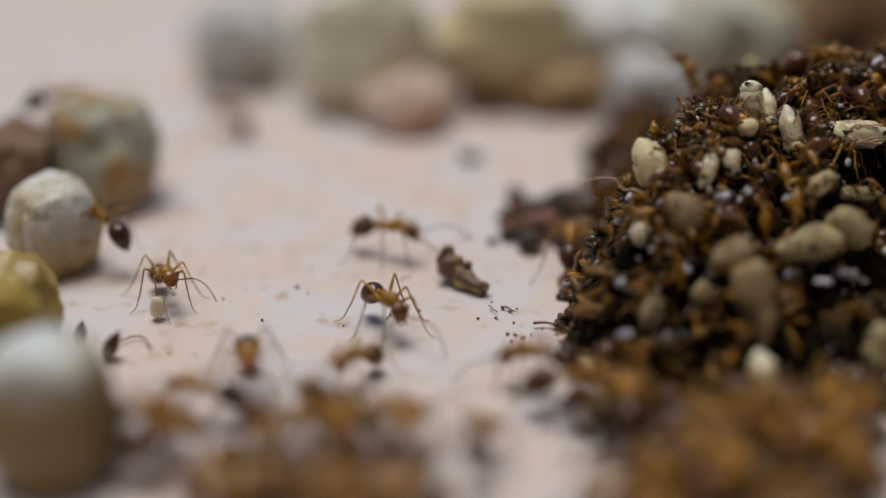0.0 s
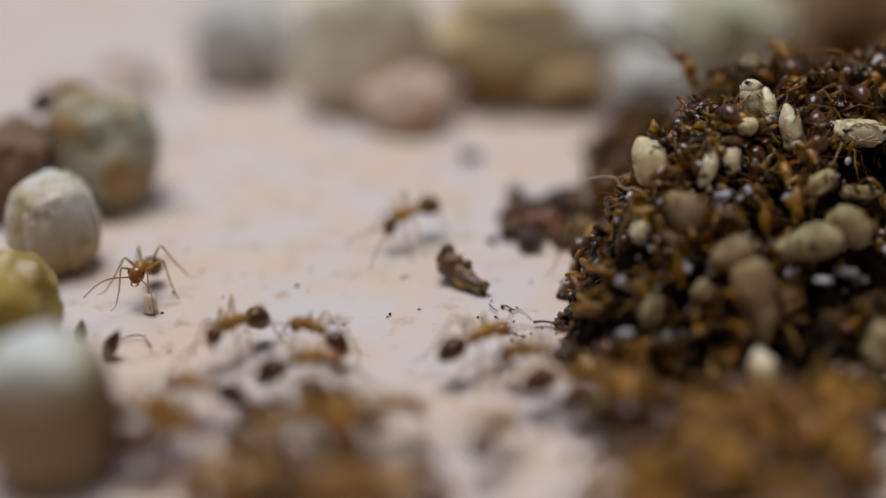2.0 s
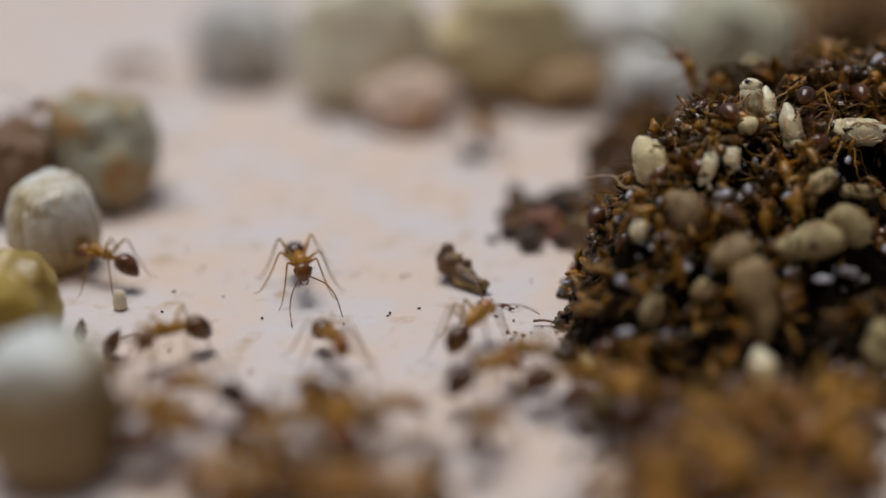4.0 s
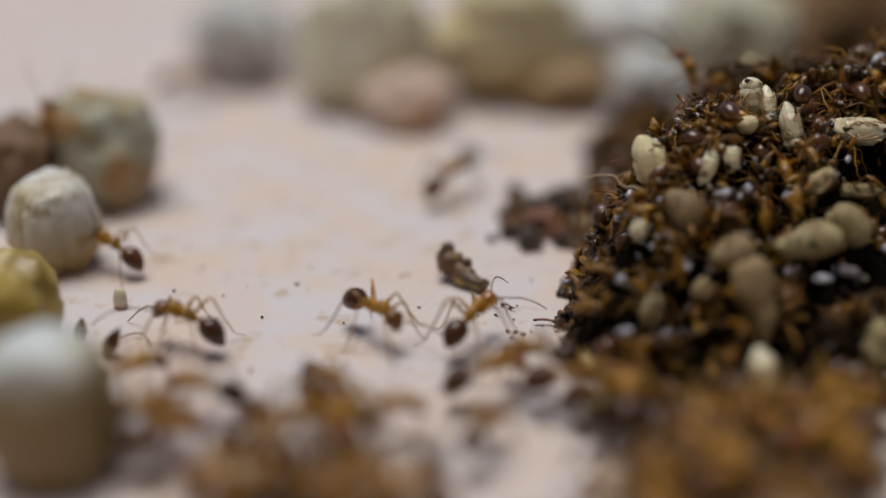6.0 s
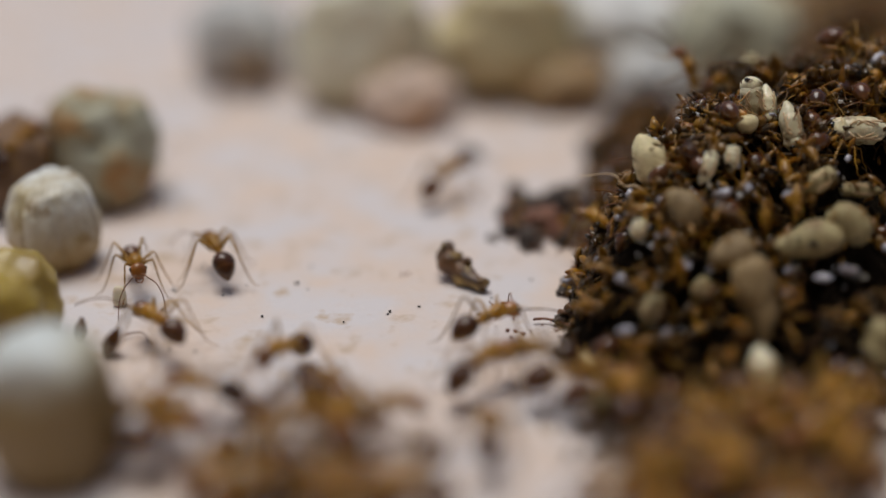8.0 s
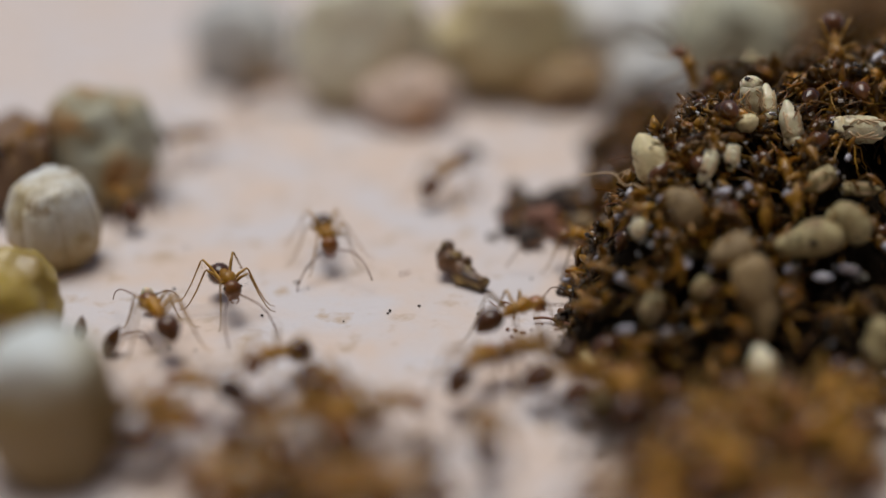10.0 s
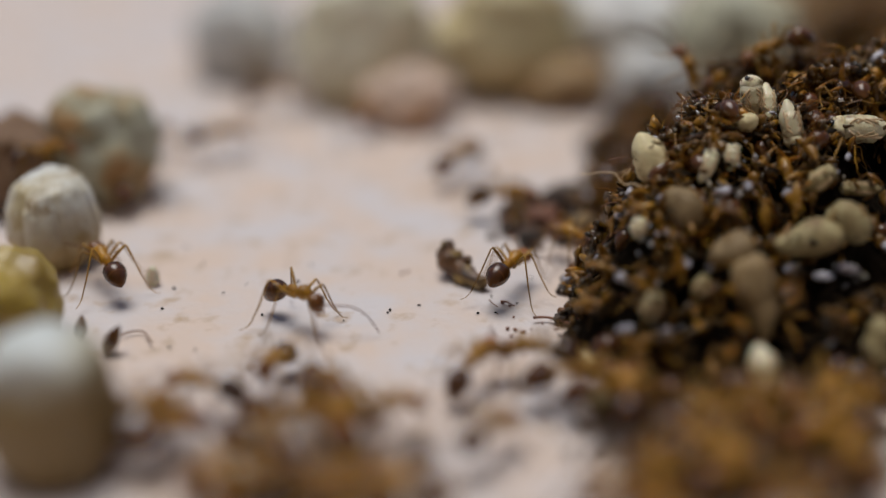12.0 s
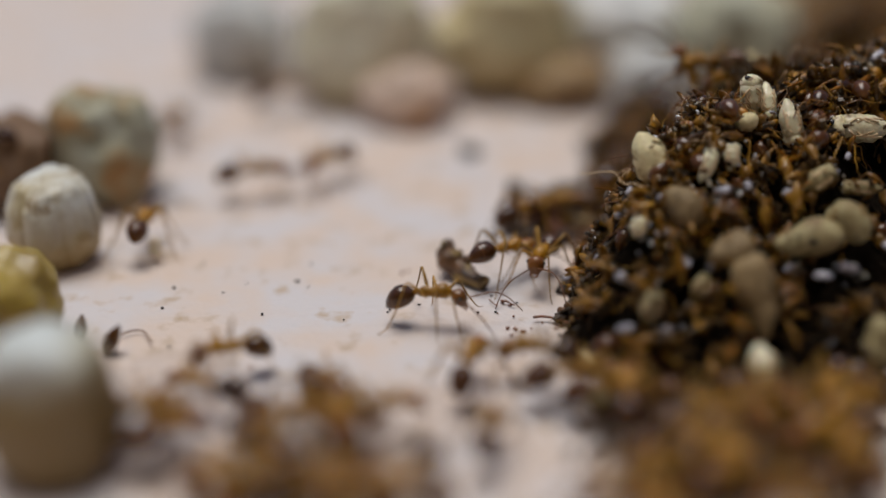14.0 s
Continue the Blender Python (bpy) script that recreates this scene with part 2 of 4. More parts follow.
# ---------------------------------------------------------------- the ground
def build_ground():
    bm = bmesh.new()
    xs = [-3000, -600, -200] + list(range(-72, 73, 2)) + [200, 600, 3000]
    ys = [-3000, -600, -120, 0, 30] + list(range(50, 181, 2)) + [300, 700, 3000]
    grid = []
    for y in ys:
        row = []
        for x in xs:
            near = abs(x) < 73 and 49 < y < 181
            z = 0.16 * noise.noise(Vector((x * 0.05, y * 0.05, 3))) - 0.08 if near else -0.08
            row.append(bm.verts.new((x * MM, y * MM, z * MM)))
        grid.append(row)
    for a, b in zip(grid, grid[1:]):
        for i in range(len(xs) - 1):
            bm.faces.new((a[i], a[i + 1], b[i + 1], b[i]))
    return thing("ground", bm, GROUND, Matrix(), "pale pinkish cement floor with faint brown stains", "floor",
                 kind="structure")


build_ground()


# unseen panel added behind the camera; blocks skylight from the front
def build_sky_blocker():
    bm = bmesh.new()
    bmesh.ops.create_cube(bm, size=1.0, matrix=Matrix.LocRotScale((0, -0.24, 0.6), None, (3.0, 0.08, 1.3)))
    return thing("wall_south", bm, BLOCKER, Matrix(), "unseen brown panel added behind the view to block skylight", "wall",
                 kind="structure", smooth=False)


build_sky_blocker()


# ---------------------------------------------------------------- stones
def stone(x, y, rx, rz, material, label, seed, ry=0, rough=0.24, turn=0, lobes=0, box=0.14, name="pebble"):
    ry = ry or rx
    bm = bmesh.new()
    made = bmesh.ops.create_icosphere(bm, subdivisions=5, radius=1.0)["verts"]
    off = Vector((seed * 5.1, seed * 2.3, seed * 1.7))
    for v in made:
        n = v.co.copy()
        k = 1 + rough * noise.noise(n * 1.3 + off) + rough * 0.45 * noise.noise(n * 3.1 + off) \
            + rough * 0.12 * noise.noise(n * 9 + off)
        if lobes:
            a, side = math.atan2(n.y, n.x), (1 - n.z * n.z) ** 0.5
            k -= 0.07 * math.exp(-(math.sin(a * lobes / 2 + seed + 0.5 * n.z) / 0.22) ** 2) * side
            k -= 0.07 * math.exp(-(n.x * n.x + n.y * n.y) / 0.12) * max(0.0, n.z) + 0.03 * noise.noise(n * 6 + off)
        # squarer shoulders than a ball, and a bed to rest on
        p = n * k * max(abs(n.x), abs(n.y), abs(n.z)) ** -box
        v.co = (p.x * rx * MM, p.y * ry * MM, max(p.z, -0.8) * 1.1 * rz * MM)
    low = min(v.co.z for v in bm.verts)
    for v in bm.verts:
        v.co.z -= low
    return thing(name, bm, material, at(x, y, -0.12, rz=turn), label, "stone", "pebbles on the floor")


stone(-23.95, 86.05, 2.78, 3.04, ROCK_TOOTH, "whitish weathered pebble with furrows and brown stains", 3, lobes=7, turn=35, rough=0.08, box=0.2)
stone(-23.17, 96.97, 3.82, 3.84, ROCK_GREY, "olive-grey rounded pebble with a rusty patch", 5, turn=10, rough=0.24, box=0.12)
stone(-28.45, 94.83, 3.21, 3.04, ROCK_BROWN, "reddish-brown pebble beside the grey one", 8)
stone(-24.35, 75.21, 3.4, 2.7, ROCK_YELLOW, "waxy yellow-green pebble with dark specks", 11, rough=0.2)
stone(-18.70, 62.54, 3.08, 3.78, ROCK_WHITE, "bluish-white pebble with a yellow-brown lower part", 14, rough=0.10, box=0.26)
stone(-16.95, 123.44, 4.28, 3.52, ROCK_DIM, "smooth grey rounded pebble on the floor", 17)
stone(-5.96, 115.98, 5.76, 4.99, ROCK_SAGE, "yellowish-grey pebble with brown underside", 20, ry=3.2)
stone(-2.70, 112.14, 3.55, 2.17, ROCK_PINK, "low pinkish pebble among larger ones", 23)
stone(5.03, 118.30, 5.45, 4.76, ROCK_OLIVE, "tall yellowish pebble, brown stain and painted shade below", 26, ry=3.4)
stone(9.73, 116.29, 3.75, 1.91, ROCK_TAN, "tan brown pebble between paler ones", 41, ry=3.5)
stone(14.28, 124.41, 5.93, 4.11, ROCK_PALE, "pale bluish-grey pebble on the floor", 29)
stone(15.80, 111.88, 3.22, 2.90, ROCK_DIM, "small whitish pebble behind the heap", 32)
stone(23.66, 119.86, 4.67, 4.49, ROCK_MOSS, "pale yellowish pebble behind the heap", 35)
stone(35.76, 136.07, 5.71, 4.03, ROCK_TAN, "tan brown pebble behind the heap", 38)


# ---------------------------------------------------------------- the heap
def heap(x, y):
    """Height of the refuse heap over the floor, in mm."""
    right = 1 / (1 + math.exp((x - 46) / 3.0))
    spill = 5.4 * math.exp(-((x - 14.5) / 2.8) ** 2 - ((y - 101) / 6.0) ** 2)
    ridge = 8.5 * math.exp(-((y - 112) / 6.0) ** 2) / (1 + math.exp((26.8 - x) / 1.3)) * right
    shoulder = 11.3 * math.exp(-((y - 91) / 3.2) ** 2) / (1 + math.exp((15.4 - x) / 0.6)) * right
    spill += 2.5 * math.exp(-((x - 11.2) / 2.0) ** 2 - ((y - 93.5) / 3.2) ** 2)
    behind = max(0.0, spill + max(ridge, shoulder) - 0.35)
    edge = 7.0 + 0.22 * max(0.0, y - 78) + 0.35 * math.sin(y * 0.9) + 0.3 * max(0.0, y - 88)
    toe = 68.3 + 5.2 * math.exp(-max(0.0, x - 7) / 1.8) + 0.6 * math.sin(x * 1.1)
    front, flank = (0.77 - 0.012 * max(0.0, min(12.0, x - 14))) * (y - toe), 2.0 * (x - edge)
    cap = min(13.2, 10.5 + 0.21 * max(0.0, x - 14))
    if front <= 0 or flank <= 0:
        return behind
    low = -0.9 * math.log(math.exp(-front / 0.9) + math.exp(-flank / 0.9) + math.exp(-cap / 0.9)) + 0.25
    back = 1 / (1 + math.exp((y - 87.2 - 0.6 * max(0.0, min(9.0, x - 18))) / 0.9))
    return max(behind, low * back * right)


def clump(x, y):
    """Where the heap is bunched up (above 0) and where it gapes (below 0)."""
    return 0.8 * noise.noise(Vector((x * 0.8, y * 0.7, 9.3))) + 0.5 * noise.noise(Vector((x * 1.7, y * 1.5, 2.7)))


def gape(x, y):
    """How bunched a spot must be to hold scraps: the front slope is the looser one."""
    def part_of(v):
        return max(0.0, min(1.0, v))
    return -0.03 + 0.13 * part_of((84 - y) / 6) + 0.16 * part_of((75 - y) / 3) + 0.22 * part_of((x - 18) / 3) * part_of((86 - y) / 6)


def heap_normal(x, y):
    e = 0.6
    return Vector((heap(x - e, y) - heap(x + e, y), heap(x, y - e) - heap(x, y + e), 2 * e)).normalized()


def on_heap(x, y, sink=0.0, rz=0.0, lean=None):
    """A pose on the heap's skin, its z along the slope's normal."""
    n = heap_normal(x, y)
    q = Vector((0, 0, 1)).rotation_difference(n).to_matrix().to_4x4()
    p = Vector((x, y, heap(x, y))) - n * sink
    m = Matrix.Translation(p * MM) @ q @ pose(0, 0, 0, 0, 0, rz)
    return m @ lean if lean is not None else m


def build_heap():
    bm = bmesh.new()
    xs = [5 + 0.45 * i for i in range(110)]
    ys = [62 + 0.45 * i for i in range(165)]
    grid = []
    for y in ys:
        row = []
        for x in xs:
            z = heap(x, y)
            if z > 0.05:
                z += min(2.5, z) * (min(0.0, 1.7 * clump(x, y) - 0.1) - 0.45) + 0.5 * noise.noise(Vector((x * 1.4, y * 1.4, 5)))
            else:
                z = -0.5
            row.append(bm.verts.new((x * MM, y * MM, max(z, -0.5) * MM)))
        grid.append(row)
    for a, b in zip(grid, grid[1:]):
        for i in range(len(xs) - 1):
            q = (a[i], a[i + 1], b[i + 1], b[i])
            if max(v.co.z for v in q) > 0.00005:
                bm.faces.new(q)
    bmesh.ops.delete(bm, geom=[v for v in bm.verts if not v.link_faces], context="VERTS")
    return thing("nest_heap", bm, SOIL_AND_SHADE, Matrix(), "heap of soil and ant refuse, near-black for shade in its gaps", "ant heap",
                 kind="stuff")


build_heap()


# ---------------------------------------------------------------- ants
# seat along the thorax, yaw, reach, height of the knee over the seat
LEGS = [(0.60, 48, 0.88, 0.42), (0.22, 90, 0.92, 0.55), (-0.16, 137, 1.13, 0.92)]
SEAT = 1.72


def leg_mesh(reach, knee, drop):
    bm = bmesh.new()
    pts = [(0, 0, 0), (0.16, 0, -0.07), (0.55 * reach, 0, 0.52 * knee), (0.98 * reach, 0, knee), (1.08 * reach, 0, knee - 0.10),
           (1.52 * reach, 0, 0.52 * drop + 0.42 * knee), (1.88 * reach, 0, drop + 0.36), (2.10 * reach, 0, drop + 0.10), (2.42 * reach, 0, drop)]
    tube(bm, pts, [0.100, 0.092, 0.086, 0.056, 0.048, 0.042, 0.031, 0.023, 0.016], 6)
    return bm


def feeler_mesh(up, turn):
    bm = bmesh.new()
    pts = spline([(0, 0, 0), (0.52, 0.52, 0.45 * up), (1.00, 0.92, 0.80 * up), (1.75, 1.15 + turn, 0.85 * up),
                  (2.75, 1.25 + 1.8 * turn, 0.60 * up)], 3)
    n = len(pts)
    tube(bm, pts, [0.042 - 0.014 * i / n for i in range(n)], 5)
    return bm


def build_ant(label, knee=1.0, lift=0.0, head_down=0.0, seat=SEAT):
    """A long-legged ant, x ahead, its origin on the ground below the thorax; seat is the height of the hips."""
    up = seat - 1.02
    ant = tagged(new("ant"), label, "ant", "ants")
    ant.empty_display_size = 0.001
    bm = bmesh.new()
    loft(bm, [(1.02, 1.12, .05, .05), (0.98, 1.13, .12, .12), (0.80, 1.18, .34, .33), (0.55, 1.20, .42, .40),
              (0.28, 1.17, .33, .34), (0.06, 1.11, .21, .24), (-0.10, 1.11, .21, .24), (-0.35, 1.16, .27, .31),
              (-0.58, 1.10, .21, .25), (-0.70, 1.04, .10, .11), (-0.76, 1.02, .05, .05)])
    part("thorax", bm, AMBER, ant, "", at(0, 0, up))
    bm = bmesh.new()
    loft(bm, [(-0.70, 1.03, .05, .05), (-0.80, 1.08, .10, .12), (-0.88, 1.13, .11, .19), (-0.96, 1.10, .08, .11),
              (-1.08, 1.08, .06, .06)], 10)
    part("petiole", bm, AMBER, ant, "", at(0, 0, up))
    bm = bmesh.new()
    loft(bm, [(0.0, 0, .06, .06), (-0.06, .01, .20, .19), (-0.22, .05, .43, .40), (-0.48, .09, .58, .54),
              (-0.80, .09, .61, .57), (-1.12, .05, .53, .50), (-1.40, -.02, .37, .36), (-1.60, -.09, .20, .20),
              (-1.68, -.14, .08, .08), (-1.73, -.16, .015, .015)], 16)
    part("gaster", bm, GASTER, ant, "dark brown glossy banded gaster", at(-0.90, 0, 1.06 + up, 0, lift - 16, 0))
    bm = bmesh.new()
    loft(bm, [(-0.06, 0, .06, .06), (0.0, 0, .16, .14), (0.16, .03, .37, .33), (0.40, .04, .47, .40),
              (0.64, .0, .44, .34), (0.82, -.05, .32, .24), (0.94, -.09, .17, .12), (0.98, -.10, .08, .05)])
    head = part("head", bm, RUST, ant, "", at(1.05, 0, 1.16 + up, 0, 40 + head_down, 0))
    for s in (-1, 1):
        bm = bmesh.new()
        blob(bm, (0.42, 0.44 * s, 0.15), (0.11, 0.06, 0.12), 2)
        part("eye", bm, BLACK, head)
        bm = bmesh.new()
        tube(bm, spline([(0.86, 0.18 * s, -0.12), (1.05, 0.19 * s, -0.14), (1.19, 0.02 * s, -0.16)], 3),
             [.06, .06, .055, .05, .045, .03, .012], 6)
        part("mandible", bm, RUST, head)
        bm = feeler_mesh(1.0 if s > 0 else 0.5, 0.15)
        if s < 0:
            for v in bm.verts:
                v.co.y *= -1
        part("antenna", bm, FEELER, head, "", at(0.72, 0.12 * s, 0.10))
    for s in (1, -1):
        for x, yaw, reach, high in LEGS:
            part("leg", leg_mesh(reach, high * knee, -seat), LIMB, ant, "", at(x, 0.14 * s, seat, 0, 0, yaw * s))
    return ant


PLAIN = "amber brown ant with a dark banded gaster and long thin legs"
models = [build_ant(PLAIN, 1.0), build_ant(PLAIN, 0.9, -8, 8), build_ant(PLAIN, 1.1, 10, -8),
          build_ant(PLAIN, 0.5, -8, 5, 0.95), build_ant(PLAIN, 0.3, 12, 20, 0.8)]
SIZE = 1.13                     # these ants against the plan above


def ant_at(m, kind=0, scale=1.0, label=""):
    ob = copy_thing(models[kind], m)
    ob.scale = (scale * SIZE,) * 3
    return tagged(ob, label)


movers = {}
for i, key in enumerate(("larva_bearer", "wanderer", "edge_walker", "greeter", "meeter", "crumb_seeker", "heap_visitor", "runner", "speck_holder", "debris_runner", "back_ant", "left_back_ant", "far_ant", "shade_ant")):
    movers[key] = ant_at(at(0, 90), i % 3, {"meeter": 0.87, "larva_bearer": 0.93}.get(key, 1.0),
                         "amber brown ant walking on the pale floor")
tagged(movers["larva_bearer"], "amber brown ant that carries a pale larva")
tagged(movers["heap_visitor"], "amber brown ant leaving the edge of the heap")
stone_climber = ant_at(at(-26.19, 100.00, 6.43), 0, label="amber brown ant climbing on the grey pebble")
top_ant = ant_at(at(23.31, 91.00, 11.84), 0, label="amber brown ant standing on top of the heap")
tooth_climber = ant_at(at(-21.66, 86.00, 2.75), 1, label="amber brown ant climbing on the whitish pebble")

# crowd on the floor before the heap
rng = random.Random(4)
crowd = []
for cx, cy, sx, sy, count in ((-8.39, 59.69, 3.4, 2.2, 5), (-4.31, 58.26, 3.2, 1.2, 3), (-5.04, 63.90, 1.0, 1.8, 3),
                              (-7.23, 64.82, 0.8, 0.6, 1), (-11.92, 67.47, 0.4, 0.3, 1), (-2.23, 64.28, 0.8, 0.9, 1),
                              (1.99, 63.48, 1.6, 1.0, 1), (-14.22, 62.43, 2.4, 2.0, 3), (8.37, 66.58, 2.4, 0.9, 2),
                              (12.6, 65.2, 3.2, 1.8, 6), (18.6, 67.4, 2.0, 0.8, 2), (18.6, 65.0, 2.2, 1.4, 3), (18.0, 61.6, 1.8, 1.6, 3),
                              (12.4, 62.2, 3.2, 1.2, 5), (12.0, 59.6, 3.4, 1.0, 4), (5.51, 70.67, 0.5, 0.8, 1),
                              (6.42, 68.53, 1.0, 0.7, 1), (2.91, 54.93, 14.0, 4.0, 7)):
    for k in range(count):
        a, q = rng.uniform(0, 6.283), math.sqrt(rng.random())
        x, y = cx + q * sx * math.cos(a), cy + q * sy * math.sin(a)
        crowd.append(ant_at(at(x, y, max(0.0, rng.gauss(-0.1, 0.4)), rng.gauss(0, 6), rng.gauss(0, 6), rng.uniform(0, 360)),
                            k % 3, rng.uniform(0.92, 1.08), "amber brown ant in a loose crowd on the floor"))

# ants over the heap, off the brood that lies open
GLINTS = ((12.72, 83.28, 9.42, 0.43), (7.35, 81.71, 0.70, 0.44), (14.66, 80.20, 9.35, 0.51), (15.88, 80.20, 9.49, 0.45), (15.46, 77.79, 7.83, 0.70), (10.79, 76.66, 6.40, 0.50), (11.78, 76.23, 5.98, 0.38), (18.99, 83.51, 10.42, 0.36), (14.24, 77.80, 7.49, 0.32), (13.21, 74.92, 4.88, 0.56), (9.64, 74.15, 4.23, 0.42), (11.86, 71.65, 2.45, 0.53), (22.07, 79.65, 8.27, 0.38), (17.13, 78.29, 7.64, 0.44), (21.81, 74.36, 4.80, 0.61), (18.88, 74.85, 4.57, 0.56))
CLEAR = ((11.8, 80.4), (19.9, 82.3), (24.1, 82.9), (17.9, 84.2), (18.9, 84.2), (17.1, 82.1), (14.7, 79.2), (16.1, 79.6), (19.9, 75.8), (16.6, 72.3), (11.0, 72.4), (13.8, 73.4), (16.5, 69.2), (10.7, 76.3), (23.5, 79.4), (21.0, 78.9), (22.9, 70.7), (19.6, 92.6))
swarm = []
for k in range(190):
    for tries in range(30):
        x, y = rng.uniform(7.5, 34), rng.uniform(68, 118)
        free = all(math.hypot(x - a, y - c) > 1.3 for a, c in CLEAR)
        if heap(x, y) > 0.6 and clump(x, y) > gape(x, y) - 0.02 and free:
            break
    m = on_heap(x, y, rng.uniform(1.1, 2.0), rng.uniform(0, 360), pose(0, 0, 0, rng.gauss(0, 20), rng.gauss(0, 24), 0))
    swarm.append(ant_at(m, 3 + k % 2, rng.uniform(0.80, 0.96), "amber brown ant crawling over the heap"))

# ants bent over the brood on the crest, given by the middle of the raised gaster
for x, y, z, yaw, dip, size in ((15.05, 84.2, 10.75, 70, 32, 0.72), (16.2, 81.9, 11.2, 105, 35, 0.86), (21.0, 84.3, 11.2, 60, 32, 0.84),
                                (22.1, 86.2, 11.6, 120, 25, 0.8), (24.4, 84.8, 11.35, 85, 30, 0.86), (15.9, 91.2, 8.6, 140, -62, 0.95)):
    m = at(x, y, z, 0, dip, yaw) @ at(1.6 * SIZE * size, 0, -0.7 * SIZE * size)
    swarm.append(ant_at(m, 3, size, "amber brown ant bent over the brood on the heap"))

for ob in models:
    for o in (*ob.children_recursive, ob):
        bpy.data.objects.remove(o)


# ---------------------------------------------------------------- brood and scraps on the heap
def build_cocoon(length, width, m, seed, label="cream silk cocoon lying on the heap", material=None, taper=0.06):
    bm = bmesh.new()
    n = 18
    st = []
    for i in range(n + 1):
        u = -math.cos(math.pi * i / n)
        r = max(0.03, (1 - min(1.0, abs(u)) ** 2.5) ** 0.5 * (1 + taper * u)) * (1 + 0.03 * noise.noise(Vector((u * 2, seed, 0))))
        st.append((u * length / 2, 0.08 * length * u * u, r * width / 2, r * width / 2))
    loft(bm, st, 16)
    for v in bm.verts:
        v.co += v.co.normalized() * width * MM * (0.22 * noise.noise(v.co * 850 + Vector((seed, 0, 0)))
                                                 + 0.05 * noise.noise(v.co * 3000))
    return thing("cocoon", bm, material or COCOON, m, label, "cocoon", "cocoons on the heap")


def build_pupa(length, width, m, seed, label="pale bare pupa with a dark eye spot", skin=None):
    """Head, bent thorax and segmented abdomen in pale skin, folded legs along the belly."""
    pupa = tagged(new("pupa"), label, "pupa", "pupae on the heap")
    pupa.matrix_basis = m
    L, W = length, width / 2
    bm = bmesh.new()
    st = [(-0.5 * L, 0, .05, .05)]
    for i in range(11):
        u = -0.48 + 0.058 * i
        fat = W * min(1.0, 0.24 + 0.135 * i) * (1.0 if i % 2 else 0.94) * (1 + 0.1 * noise.noise(Vector((u * 9, seed, 1))))
        st.append((u * L, 0.06 * W * math.sin(i), fat, fat * 0.94))
    st += [(0.16 * L, 0, W * .95, W * .9), (0.26 * L, -0.05 * W, W * .88, W * .84), (0.30 * L, -0.08 * W, W * .80, W * .76)]
    loft(bm, st, 14)
    for v in bm.verts:
        v.co += v.co.normalized() * W * MM * 0.07 * noise.noise(v.co * 2500 + Vector((seed, 0, 0)))
    part("abdomen", bm, skin or PUPA, pupa)
    bm = bmesh.new()
    blob(bm, (0.35 * L, 0, -0.1 * W), (0.17 * L, W * .86, W * .78), 3, 0.2, seed)
    head = part("head", bm, skin or PUPA, pupa)
    bm = bmesh.new()
    blob(bm, (0.47 * L, (0.32 if seed % 2 else -0.3) * W, 0.25 * W), (0.055 * L, 0.26 * W, 0.3 * W), 2, 0.4, seed)
    part("jaw", bm, BLACK, head, "dark jaws at the tip")
    for s in (-1, 1):
        bm = bmesh.new()
        blob(bm, (0.41 * L, 0.72 * W * s, -0.05 * W), (0.03 * L, 0.08 * W, 0.12 * W), 2)
        part("eye", bm, FEELER, head)
        for k in range(3):
            bm = bmesh.new()
            tube(bm, spline([(0.24 * L - 0.09 * L * k, 0.25 * W * s, 0.78 * W), (0.12 * L - 0.1 * L * k, 0.62 * W * s, 0.80 * W),
                             (-0.12 * L - 0.06 * L * k, (0.2 + 0.2 * k) * W * s, 0.86 * W)], 3), [0.075 * W] * 7, 5)
            part("leg", bm, FIBRE, pupa)
    return pupa


build_cocoon(3.10, 1.96, at(11.77, 80.36, 8.76, 32, 49, -55), 86, "large cream silk cocoon standing on the edge of the heap")
build_pupa(2.88, 1.36, at(19.91, 82.34, 10.25, 16, 54, -73), 42)
build_pupa(3.92, 1.69, at(24.14, 82.86, 9.72, -66, -4, -176), 70, "large pale pupa with folded legs and dark jaws")
build_pupa(2.58, 1.44, at(17.93, 84.25, 11.10, -26, -79, 117), 69)
build_pupa(2.45, 1.12, at(18.85, 84.19, 10.87, 3, 50, -87), 0)
build_cocoon(1.41, 1.16, at(17.15, 82.07, 10.35, 66, -0, 0), 55)
build_pupa(2.08, 1.01, at(14.72, 79.16, 8.86, 43, -56, 42), 88)
build_pupa(1.52, 1.01, at(16.10, 79.61, 9.23, 21, -64, 67), 33)
build_cocoon(2.66, 2.05, at(13.41, 77.24, 7.15, 40, 45, -46), 51, "tan soiled cocoon lying on the heap", material=TAN)
build_cocoon(4.00, 1.84, at(19.94, 75.76, 5.91, 65, -11, 5), 74, "large stained cream cocoon, darkened for shade, lying across the heap", DULL, taper=0.2)
build_cocoon(2.47, 1.92, at(22.15, 76.53, 6.57, -48, -52, 144), 45, "stained cream cocoon, darkened for shade, lying on the heap", DULL)
build_cocoon(4.56, 2.15, at(16.63, 72.30, 3.97, 13, 55, -76), 79, "long tan cocoon hanging down the slope", material=TAN, taper=-0.38)
build_cocoon(2.43, 1.94, at(15.37, 74.50, 5.82, 65, -14, 6), 29, "tan soiled cocoon lying on the heap", material=TAN)
build_pupa(1.85, 1.2, at(11.04, 72.38, 3.40, 50, -66, 34), 85, "stained pupa, darkened for shade, half sunk in the refuse", DULL)
build_pupa(1.51, 1.02, at(13.79, 73.39, 4.10, 48, -52, 36), 76, "stained pupa, darkened for shade, half sunk in the refuse", DULL)
build_pupa(2.54, 1.69, at(16.54, 69.20, 1.59, 16, 54, -73), 89)
